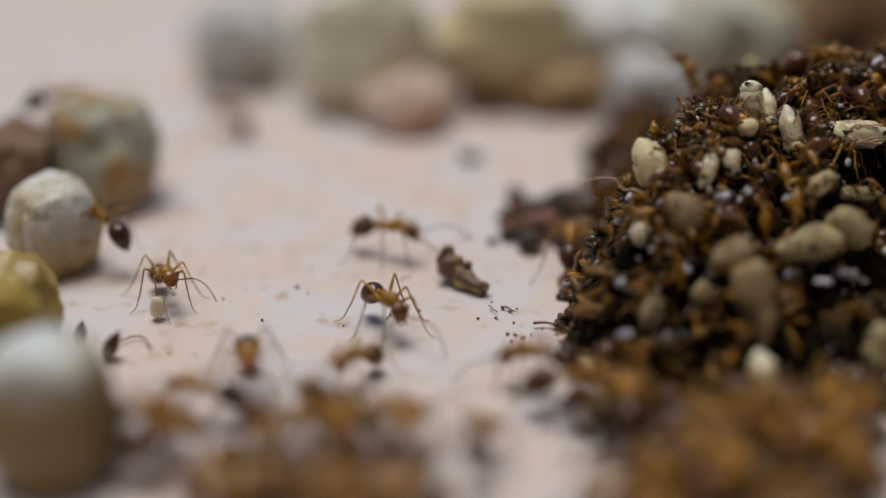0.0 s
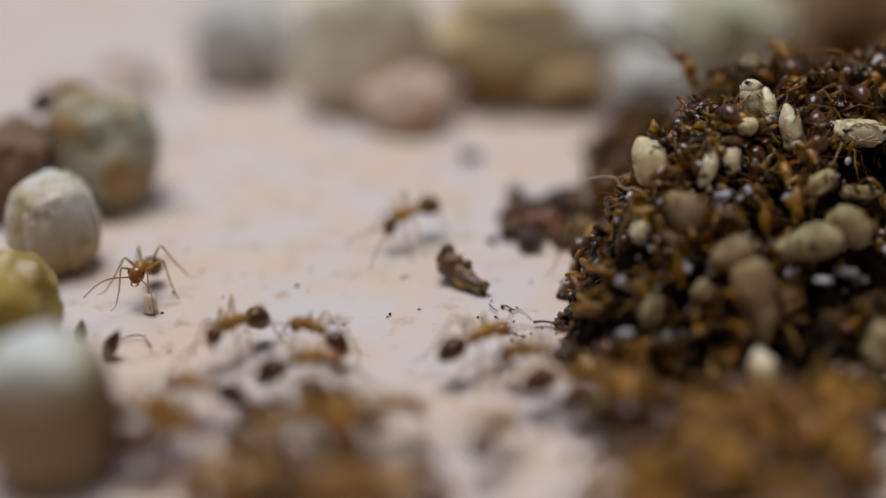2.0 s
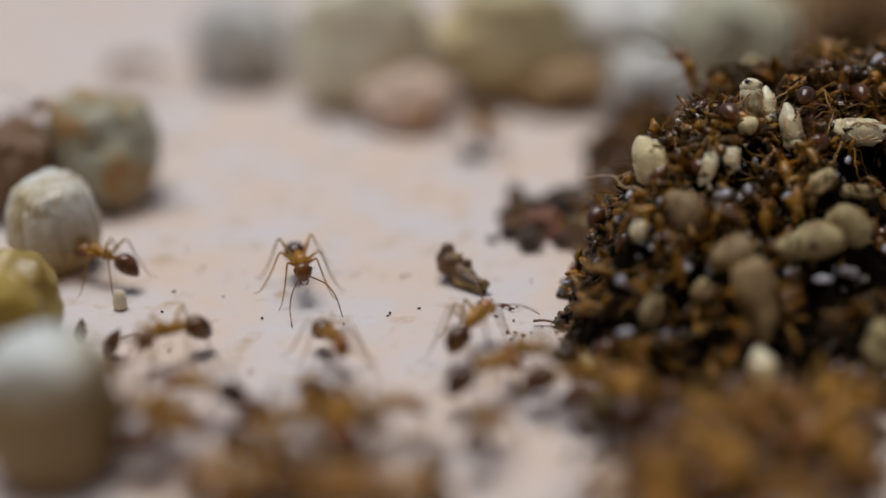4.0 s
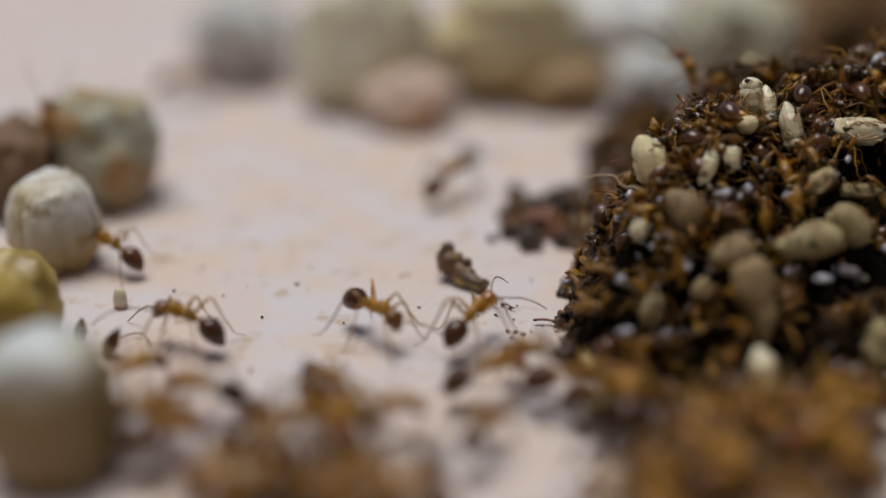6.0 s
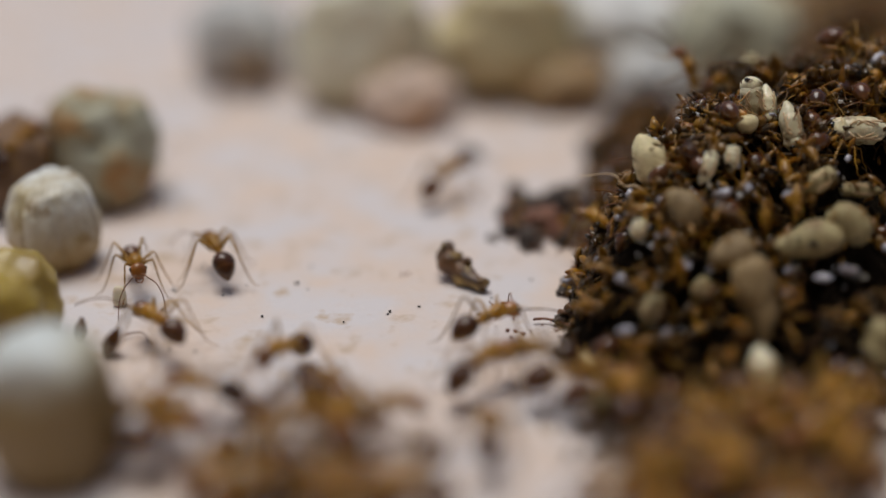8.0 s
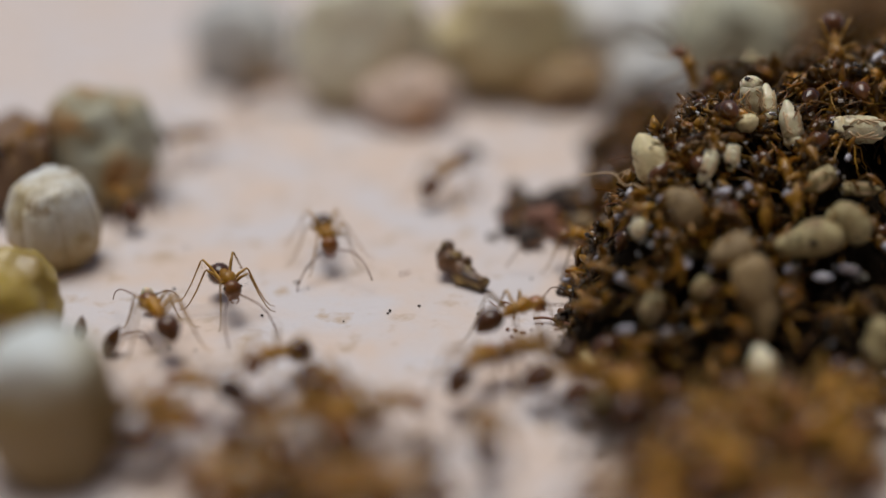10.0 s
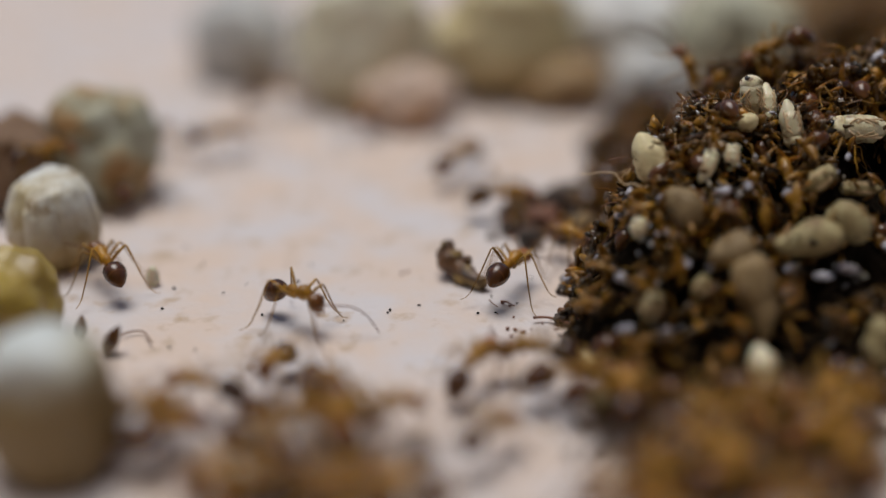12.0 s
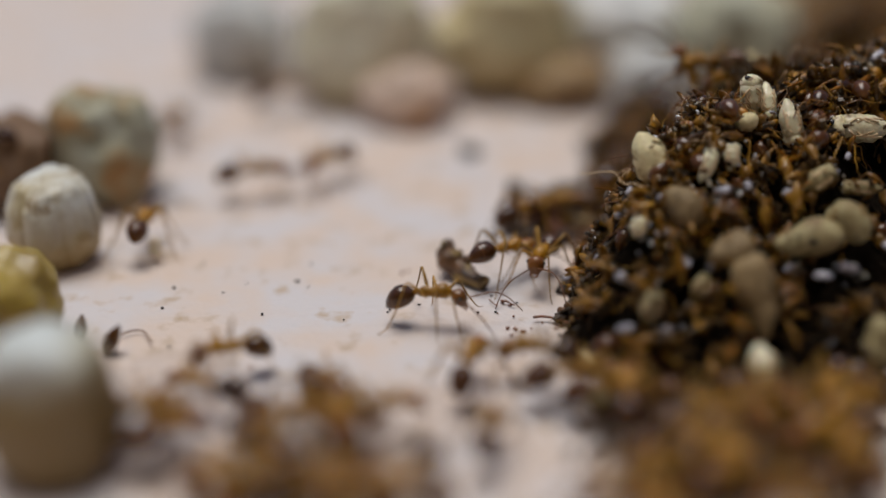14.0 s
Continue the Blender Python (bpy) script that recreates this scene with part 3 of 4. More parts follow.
build_pupa(1.23, 0.93, at(10.69, 76.31, 6.35, 21, -64, 67), 63)
build_pupa(2.42, 0.90, at(23.53, 79.38, 7.45, -65, -2, 179), 70, "stained pupa, darkened for shade, half sunk in the refuse", DULL)
build_pupa(2.08, 1.25, at(20.96, 78.87, 8.17, 62, -27, 13), 92, "stained pupa, darkened for shade, half sunk in the refuse", DULL)
build_cocoon(2.49, 1.77, at(22.87, 70.68, 2.28, 30, -62, 57), 4, "stained cream cocoon, darkened for shade, at the foot of the heap", DULL)
build_cocoon(3.4, 1.7, at(19.6, 92.6, 9.3, 10, 72, -80), 31, "pale upright cocoon at the back of the heap")
build_cocoon(2.55, 1.15, at(7.63, 72.04, 0.26, 62, 27, -13), 65)
build_cocoon(1.80, 1.02, at(9.03, 70.91, 0.30, 65, 9, -4), 18)

def bare(x, y):
    """How far the litter is pushed down round brood that lies open."""
    return max((max(0.0, 1.2 - math.hypot(x - a, y + 0.5 - c)) for a, c in CLEAR), default=0.0)


def build_scraps():
    """Legs, shed skins and crumbs that mat the heap together."""
    r = random.Random(9)
    shapes = []
    for k in range(12):
        bm = bmesh.new()
        blob(bm, (0, 0, 0), (1, 1, 1), 2, 0.8, k + 60)
        bm.verts.index_update()
        shapes.append((np.array([v.co[:] for v in bm.verts]) / MM, [tuple(v.index for v in f.verts) for f in bm.faces]))
        bm.free()
    for k in range(6):
        bm = bmesh.new()
        bend = 0.05 + 0.12 * k
        tube(bm, [(-1, 0, 0), (-0.15, 0, bend), (1, 0.2, 0)], [0.07, 0.06, 0.025], 4)
        bm.verts.index_update()
        shapes.append((np.array([v.co[:] for v in bm.verts]) / MM, [tuple(v.index for v in f.verts) for f in bm.faces]))
        bm.free()
    verts, faces, count, made = [], [], 0, 0
    while made < 7000:
        x, y = r.uniform(6.5, 36), r.uniform(64, 120)
        h = heap(x, y)
        bunch = clump(x, y)
        if h < 0.12 or (bunch < gape(x, y) and h > 0.8 and r.random() < 0.95):
            continue
        h += 0.9 * bunch - 1.3 * bare(x, y)
        made += 1
        n = heap_normal(x, y)
        d = Vector((r.gauss(0, 1), r.gauss(0, 1), r.gauss(0, 0.8)))
        d = (d - n * d.dot(n) * 0.4).normalized()
        turn = np.array(d.to_track_quat("X", "Z").to_matrix() @ Euler((r.uniform(0, 6.28), 0, 0)).to_matrix())
        if made % 4 == 0:
            co, fs = shapes[12 + r.randrange(6)]
            size = np.array((r.uniform(0.35, 1.1),) * 3)
            c = np.array((x, y, h + r.uniform(-0.9, 0.5)))
        else:
            co, fs = shapes[r.randrange(12)]
            big = r.uniform(0.3, 0.95) if made % 5 else r.uniform(0.9, 1.9)
            size = np.array((big * r.uniform(.3, .8), big * r.uniform(.10, .26), big * r.uniform(.05, .16)))
            c = np.array((x, y, h + r.uniform(-1.2, 0.3)))
        verts.append((co * size) @ turn.T + c)
        faces.extend(tuple(i + count for i in f) for f in fs)
        count += len(co)
    me = bpy.data.meshes.new("scraps")
    me.from_pydata((np.concatenate(verts) * MM).tolist(), [], faces)
    me.polygons.foreach_set("use_smooth", [True] * len(me.polygons))
    me.materials.append(SCRAP)
    tagged(new("scraps", me), "matted brown scraps, shed legs and skins over the heap", "debris", kind="stuff")


build_scraps()


def sprinkle(name, label, material, places, shape, seed):
    """Many small pieces of one shape, laid at places of x, y, z, size, stretch (mm) in one mesh."""
    r = random.Random(seed)
    shapes = []
    for k in range(8):
        bm = bmesh.new()
        shape(bm, k, r)
        bm.verts.index_update()
        shapes.append((np.array([v.co[:] for v in bm.verts]) / MM, [tuple(v.index for v in f.verts) for f in bm.faces]))
        bm.free()
    verts, faces, count = [], [], 0
    for x, y, z, size, flat in places:
        co, fs = shapes[r.randrange(8)]
        turn = np.array(Euler((r.uniform(-flat, flat), r.uniform(-flat, flat), r.uniform(0, 6.28))).to_matrix())
        verts.append((co * size) @ turn.T + np.array((x, y, z)))
        faces.extend(tuple(i + count for i in f) for f in fs)
        count += len(co)
    me = bpy.data.meshes.new(name)
    me.from_pydata((np.concatenate(verts) * MM).tolist(), [], faces)
    me.polygons.foreach_set("use_smooth", [True] * len(me.polygons))
    me.materials.append(material)
    return tagged(new(name, me), label, "debris", kind="stuff")


def flake_shape(bm, k, r):
    blob(bm, (0, 0, 0), (1, r.uniform(.4, .8), r.uniform(.2, .5)), 2, 0.9, k + 120)


def shank_shape(bm, k, r):
    bend = r.uniform(0.1, 0.7)
    tube(bm, spline([(-1, 0, 0), (-0.1, r.uniform(-.2, .2), bend), (0.5, 0, 0.3 * bend), (1.1, 0.25, 0)], 2),
         [.038, .038, .034, .03, .025, .018, .012], 5)


def heap_places(count, seed, low, high, least, most, flat, gap=0.0):
    r = random.Random(seed)
    out = []
    while len(out) < count:
        x, y = r.uniform(8, 33), r.uniform(67, 116)
        h = heap(x, y)
        if h > 0.5 and clump(x, y) > gap + gape(x, y) - 0.06:
            n = heap_normal(x, y) * r.uniform(low, high)
            out.append((x + n.x, y + n.y, h + 0.6 * clump(x, y) + n.z - 1.3 * bare(x, y), r.uniform(least, most) ** 1.0, flat))
    return out


sprinkle("pale_flakes", "tiny milky flakes strewn over the heap", FLAKE, heap_places(360, 31, -0.1, 0.6, 0.05, 0.2, 1.5, 0.06),
         flake_shape, 32)
sprinkle("shed_legs", "thin amber legs that stick out of the heap", SHELL, heap_places(620, 33, 0.0, 0.9, 0.4, 1.3, 1.1), shank_shape, 34)
sprinkle("brown_flakes", "dark brown glossy husks matted over the heap", HUSK, heap_places(1500, 35, -0.3, 0.6, 0.15, 0.55, 1.5, 0.04),
         flake_shape, 36)


def lump_shape(bm, k, r):
    """A shed body part: a smooth, pointed, slightly bent amber shell."""
    fat = r.uniform(.18, .36)
    loft(bm, [(-1, 0, .06, .06), (-.8, .04, fat * .55, fat * .5), (-.35, .1, fat, fat * .85), (.15, .08, fat * .92, fat * .8),
              (.6, 0, fat * .55, fat * .5), (.95, -.12, .1, .08)], 9)


sprinkle("amber_shells", "amber brown shed body shells lying over the heap", SHELL, heap_places(420, 51, -0.1, 0.5, 0.4, 1.0, 1.3, 0.05),
         lump_shape, 52)
sprinkle("amber_bodies", "larger amber shells caught on the front slope of the heap", AMBER,
         [p for p in heap_places(560, 57, -0.1, 0.6, 0.5, 1.15, 1.3, 0.0) if p[1] < 81], lump_shape, 58)


def clinging_places(seed):
    """Scraps stuck to the upper and front sides of cocoons and pupae, given by centre and radius."""
    r = random.Random(seed)
    out = []
    for x, y, z, q in ((13.41, 77.24, 7.15, 1.1), (19.94, 75.76, 5.91, 1.1), (22.15, 76.53, 6.57, 1.0), (16.63, 72.30, 3.97, 1.15),
                       (15.37, 74.50, 5.82, 1.0), (22.87, 70.68, 2.28, 0.95), (11.04, 72.38, 3.4, 0.7), (13.79, 73.39, 4.1, 0.6),
                       (20.96, 78.87, 8.17, 0.7), (23.53, 79.38, 7.45, 0.6), (11.77, 80.36, 8.76, 1.05)):
        for k in range(12):
            n = Vector((r.gauss(0, 1.0), r.gauss(-0.5, 0.5), r.gauss(0.1, 0.7))).normalized() * q * r.uniform(0.95, 1.15)
            out.append((x + 1.25 * n.x, y + n.y, z + n.z, r.uniform(0.12, 0.5), 1.5))
    return out


sprinkle("clinging_scraps", "brown scraps and shed legs clinging to cocoons and pupae", HUSK, clinging_places(61), lump_shape, 62)


def clusters(seed):
    """Places of pale bits that lie together in small groups."""
    r = random.Random(seed)
    out = []
    for x, y, z, q in GLINTS:
        for k in range(7):
            a, b = r.gauss(0, 0.75), r.gauss(0, 0.75)
            out.append((x + a, y + b, max(heap(x + a, y + b) + r.uniform(0.0, 0.5), 0.1), r.uniform(0.05, 0.2), 1.5))
    return out


def floor_places(seed):
    r = random.Random(seed)
    out = []
    for cx, cy, sx, sy, count in ((13.4, 67.0, 4.0, 1.5, 300), (19.8, 68.2, 2.6, 0.8, 120), (9.20, 69.0, 1.8, 1.0, 30),
                                  (12.4, 63.8, 3.2, 1.6, 300), (12.0, 60.6, 3.2, 1.2, 220), (16.6, 63.6, 1.8, 1.8, 150),
                                  (19.2, 65.8, 2.4, 1.3, 190), (18.4, 62.0, 2.2, 1.8, 190), (22.6, 68.6, 1.6, 0.8, 60), (-8.05, 60.37, 3.2, 0.9, 90),
                                  (-4.31, 59.66, 2.6, 0.8, 60)):
        for k in range(count):
            x, y = r.gauss(cx, sx * 0.6), r.gauss(cy, sy * 0.6)
            out.append((x, y, heap(x, y) + r.uniform(0.0, 0.35), r.uniform(0.12, 0.5), 0.7))
    return out


sprinkle("floor_litter", "dark brown husks and scraps littered on the floor", LITTER, floor_places(37), flake_shape, 38)
build_cocoon(2.40, 1.15, at(8.43, 67.72, 0.5, 0, 0, 10), 10, "stained cream cocoon, darkened for shade, lying on the floor by the heap", DULL)
for k in range(34):
    for tries in range(30):
        x, y = rng.uniform(8.5, 28), rng.uniform(69, 100 if k < 16 else 80)
        if heap(x, y) > 0.8:
            break
    bm = bmesh.new()
    blob(bm, (0, 0, 0), (rng.uniform(.25, .6), rng.uniform(.2, .4), rng.uniform(.15, .3)), 2, 0.35, k)
    thing("wing_scrap", bm, SILVER, on_heap(x, y, -0.35, rng.uniform(0, 360)), "small milky shiny scrap on the heap",
          "scrap", "shiny scraps")


sprinkle("glints", "clusters of tiny bluish-white flakes on the heap", FLAKE, clusters(53), flake_shape, 54)
for k, (x, y, z, r) in enumerate(GLINTS):
    bm = bmesh.new()
    blob(bm, (0, 0, 0), (r * 0.75, r * 0.5, r * 0.4), 3, 0.6, k + 80)
    thing("wing_scrap", bm, SILVER, at(x, y, z, 20 * k, 0, 50 * k), "lumpy milky shiny scrap on the heap", "scrap",
          "shiny scraps")


def build_fibre(pts, label, r=0.07, material=None):
    bm = bmesh.new()
    p = spline(pts, 5)
    tube(bm, p, [r * (1.2 - 0.5 * i / len(p)) for i in range(len(p))], 5)
    return thing("fibre", bm, material or FIBRE, Matrix(), label, "fibre")


build_fibre([(11.34, 79.2, 7.49), (10.97, 79.3, 7.62), (10.61, 79.5, 7.68), (10.31, 79.6, 7.57), (10.02, 79.7, 7.74), (9.74, 79.9, 8.07), (9.47, 80.1, 8.12), (8.82, 80.3, 8.04), (8.27, 80.5, 7.86), (7.78, 80.7, 7.78)],
            "curled tan root hair sticking out of the heap", 0.046)
build_fibre([(9.74, 79.9, 8.07), (10.11, 79.9, 8.27), (10.55, 79.9, 8.44)], "fine side shoot of a tan root hair", 0.018)
build_fibre([(5.16, 77.61, 0.20), (5.84, 77.68, 0.20), (6.63, 77.32, 0.20), (7.29, 76.77, 0.20)], "short brown twig at the foot of the heap", 0.075, CRUMB)
build_fibre([(3.37, 79.86, 0.12), (3.73, 79.79, 0.12), (3.98, 79.42, 0.12), (4.17, 79.27, 0.12)], "curled reddish shred on the floor", 0.06, CRUMB)
build_fibre([(2.71, 80.01, 0.12), (2.90, 79.57, 0.12), (3.18, 79.13, 0.12)], "thin dark shred on the floor", 0.04, FEELER)
build_fibre([(-17.97, 75.56, 0.15), (-17.43, 76.04, 0.15), (-16.77, 75.90, 0.15), (-16.12, 74.56, 0.15)], "thin dark leg lying on the floor", 0.05, FEELER)


# ---------------------------------------------------------------- litter on the floor
def build_clod(x, y, r, seed, label, material=None, flat=0.95):
    bm = bmesh.new()
    blob(bm, (0, 0, r * flat * 0.6), (r * 1.15, r, r * flat), 4, 0.55, seed)
    for v in bm.verts:
        v.co += v.co.normalized() * r * MM * 0.4 * noise.noise(v.co * 2600)
    return thing("clod", bm, material or CLOD, at(x, y, -0.1), label, "soil crumb", "clods at the heap's foot")


for k, (x, y, r, ma) in enumerate(((7.92, 91.03, 0.49, AMBER), (8.57, 89.72, 0.26, CRUMB), (9.21, 94.76, 0.28, CLOD), (4.72, 93.06, 0.34, HUSK), (4.72, 94.76, 0.49, CRUMB), (5.64, 89.76, 0.48, CLOD), (9.23, 96.16, 0.46, CRUMB), (4.97, 96.73, 0.54, CLOD), (8.76, 89.45, 0.30, CLOD), (5.68, 89.44, 0.41, TAN), (8.24, 95.29, 0.56, CLOD), (10.03, 89.93, 0.34, BARK), (6.49, 89.62, 0.33, BARK), (5.90, 92.05, 0.26, TAN), (8.86, 96.21, 0.38, BARK), (7.21, 94.24, 0.41, TAN), (5.21, 94.70, 0.55, TAN), (6.35, 93.56, 0.43, CRUMB), (6.33, 92.24, 0.26, CLOD), (8.53, 91.90, 0.54, CLOD), (8.66, 89.67, 0.53, BARK), (7.13, 89.93, 0.33, CRUMB), (4.60, 90.98, 0.49, AMBER), (5.93, 93.34, 0.56, CLOD), (6.15, 91.99, 0.53, BARK), (5.69, 91.31, 0.29, TAN), (6.18, 95.32, 0.29, CLOD), (8.81, 94.29, 0.41, TAN), (4.24, 91.52, 0.42, CRUMB), (4.11, 91.04, 0.36, BARK), (6.99, 93.42, 0.28, TAN), (4.18, 92.87, 0.51, CLOD), (10.35, 92.34, 0.30, AMBER), (6.83, 95.39, 0.38, CLOD), (9.63, 94.40, 0.40, HUSK), (9.25, 89.34, 0.39, CRUMB), (8.59, 94.22, 0.35, CRUMB), (6.78, 95.57, 0.38, HUSK), (10.17, 91.87, 0.41, BARK), (5.15, 92.89, 0.42, HUSK), (9.74, 93.89, 0.50, AMBER), (6.26, 92.17, 0.27, BARK), (6.26, 91.30, 0.34, CRUMB), (5.52, 89.30, 0.46, BARK), (8.18, 92.22, 0.26, HUSK), (9.14, 94.16, 0.35, BARK), (5.32, 93.78, 0.75, CLOD), (7.56, 93.30, 0.83, CLOD), (9.29, 93.78, 0.91, BARK), (8.01, 82.53, 0.61, CLOD), (7.35, 81.38, 0.47, CLOD), (7.73, 81.53, 0.37, BLACK), (6.81, 77.57, 0.39, CLOD), (7.35, 78.28, 0.52, BARK), (4.25, 90.51, 0.44, CLOD), (7.75, 88.43, 0.55, CLOD), (8.79, 87.89, 0.50, BARK), (9.78, 88.63, 0.60, CLOD), (8.73, 90.83, 0.70, CLOD), (9.77, 91.71, 0.60, CRUMB), (10.29, 87.89, 0.50, CLOD),
                                 (6.53, 90.85, 0.95, CRUMB), (9.20, 90.28, 0.70, TAN), (8.65, 94.60, 1.00, CLOD), (5.03, 93.36, 0.50, AMBER), (4.41, 89.94, 0.55, CLOD), (5.59, 88.23, 0.70, CLOD), (7.46, 94.96, 0.75, CLOD), (10.32, 92.94, 0.80, BARK), (10.55, 89.56, 0.70, CLOD), (7.30, 89.70, 0.60, CRUMB), (11.56, 94.10, 0.80, CLOD), (3.18, 89.24, 0.28, CLOD))):
    build_clod(x, y, r, 40 + k, "dark charred crumb of soil" if ma is CLOD else "brownish crumb of soil", ma)


def build_husk(x, y, turn):
    """A bent scrap of bark: two ridged shells, one curling up over the other."""
    husk = tagged(new("husk"), "dark brown curled scrap of husk on the floor", "husk")
    husk.matrix_basis = at(x, y, 0, rz=turn)
    husk.scale = (1.18,) * 3
    for name, pts, rad, ma in (("shell", [(-1.5, 0.1, .75), (-1.1, 0, .9), (-.3, 0, .5), (.6, 0, .38), (1.55, .05, .32)],
                                [.35, .55, .5, .42, .3], BARK),
                               ("flake", [(-1.55, .1, .95), (-1.2, .1, 1.35), (-.85, .2, 1.25)], [.30, .42, .2], BARK),
                               ("splinter", [(-.5, -.25, .7), (.4, -.28, .62), (1.45, -.22, .5)], [.10, .16, .08], CLOD),
                               ("barb", [(-.1, .2, .7), (.1, .25, 1.05), (.28, .2, 1.15)], [.22, .18, .05], BARK)):
        bm = bmesh.new()
        p = spline(pts, 4)
        rr = [1.12 * rad[min(len(rad) - 1, i * len(rad) // len(p))] * (1 + .45 * noise.noise(q * 3.1)) for i, q in enumerate(p)]
        tube(bm, p, rr, 16)
        for v in bm.verts:
            v.co *= 1 + 0.14 * noise.noise(v.co * 2400)
        part(name, bm, ma, husk)


build_husk(1.2, 82.9, -48)


def build_seed_husk(x, y, size, lean, turn):
    bm = bmesh.new()
    loft(bm, [(-.9, 0, .05, .05), (-.8, 0, .22, .2), (-.4, .03, .44, .4), (.1, .05, .50, .44), (.5, .03, .36, .32), (.85, 0, .16, .14), (1.05, -.02, .03, .03)], 14)
    for v in bm.verts:
        v.co *= size
    thing("seed_husk", bm, GASTER, at(x, y, 0.72 * size, 0, lean, turn), "dark brown pointed husk standing beside the white pebble", "husk")


build_seed_husk(-18.1, 73.9, 0.95, -62, 20)
build_seed_husk(-20.2, 75.6, 0.75, -70, 75)

for k, (x, y, r) in enumerate(((-10.42, 78.42, 0.09), (-1.39, 79.66, 0.07), (-3.08, 79.00, 0.11), (-3.20, 78.71, 0.07), (-8.78, 82.77, 0.11), (-8.15, 85.17, 0.10), (-16.05, 81.84, 0.11), (-16.32, 79.22, 0.07), (2.87, 80.77, 0.09), (-13.04, 81.23, 0.07), (2.02, 78.64, 0.07), (-5.69, 77.71, 0.07), (-8.07, 81.99, 0.06), (-16.23, 87.86, 0.08), (-14.80, 85.33, 0.10), (5.34, 83.32, 0.08), (1.98, 103.96, 0.62), (-11.46, 101.49, 0.09), (4.33, 79.88, 0.07), (3.04, 78.71, 0.07), (-11.82, 82.53, 0.06), (-13.67, 74.18, 0.07), (-15.12, 74.44, 0.07))):
    bm = bmesh.new()
    blob(bm, (0, 0, r * .5), (r * (1 + .4 * math.sin(k * 2.1)), r, r * .7), 2, 0.5, k)
    thing("speck", bm, BLACK if k % 3 == 0 else SOIL_AND_SHADE, at(x, y, -0.06), "tiny dark speck of dirt on the floor", "speck",
          "specks on the floor")
for k, (x, y, r) in enumerate(((3.50, 79.88, 0.10), (3.92, 79.58, 0.09), (4.06, 78.14, 0.08), (3.65, 76.67, 0.14), (4.09, 76.60, 0.11), (4.52, 76.32, 0.10), (3.16, 78.57, 0.06), (5.67, 77.36, 0.08), (4.99, 76.67, 0.06), (6.43, 76.67, 0.08), (3.84, 75.85, 0.11), (-2.48, 83.95, 0.12), (-2.14, 84.19, 0.10), (-10.38, 72.07, 0.12), (6.18, 77.71, 0.06))):
    bm = bmesh.new()
    blob(bm, (0, 0, r * .4), (r * (1.2 + .5 * math.sin(k * 1.7)), r * .8, r * .6), 2, 0.6, k + 30)
    thing("crumb", bm, CRUMB, at(x, y, -0.06, rz=k * 37), "small reddish crumb near the heap", "crumb", "reddish crumbs")
bm = bmesh.new()
loft(bm, [(-.52, 0, .30, .30), (-.48, 0, .42, .40), (-.1, .02, .44, .42), (.3, .04, .36, .34), (.56, .06, .27, .25), (.60, .06, .18, .16)], 12)
for v in bm.verts:
    v.co = Vector((v.co.y, v.co.z, v.co.x + 0.52 * MM)) * (1 + 0.10 * noise.noise(v.co * 1500))
larva = thing("larva", bm, LARVA, at(-17.16, 79.88), "small pale larva on the floor", "larva")


# ---------------------------------------------------------------- motion
def glide(rows, t):
    """Smooth values between rows of t and numbers."""
    if t <= rows[0][0]:
        return rows[0][1:]
    for i in range(len(rows) - 1):
        a, b = rows[i], rows[i + 1]
        if t <= b[0]:
            z, e = rows[max(i - 1, 0)], rows[min(i + 2, len(rows) - 1)]
            h = b[0] - a[0]
            u = (t - a[0]) / h
            out = []
            for k in range(1, len(a)):
                def slope(p, q, r):
                    s1, s2 = (q[k] - p[k]) / max(q[0] - p[0], 1e-6), (r[k] - q[k]) / max(r[0] - q[0], 1e-6)
                    return 0.0 if s1 * s2 <= 0 else 2 * s1 * s2 / (s1 + s2)
                m1, m2 = slope(z, a, b) if i else 0.0, slope(a, b, e) if i + 2 < len(rows) else 0.0
                out.append((2 * u ** 3 - 3 * u * u + 1) * a[k] + (u ** 3 - 2 * u * u + u) * h * m1
                           + (3 * u * u - 2 * u ** 3) * b[k] + (u ** 3 - u * u) * h * m2)
            return tuple(out)
    return rows[-1][1:]


STEPS = [k / 10 for k in range(141)]


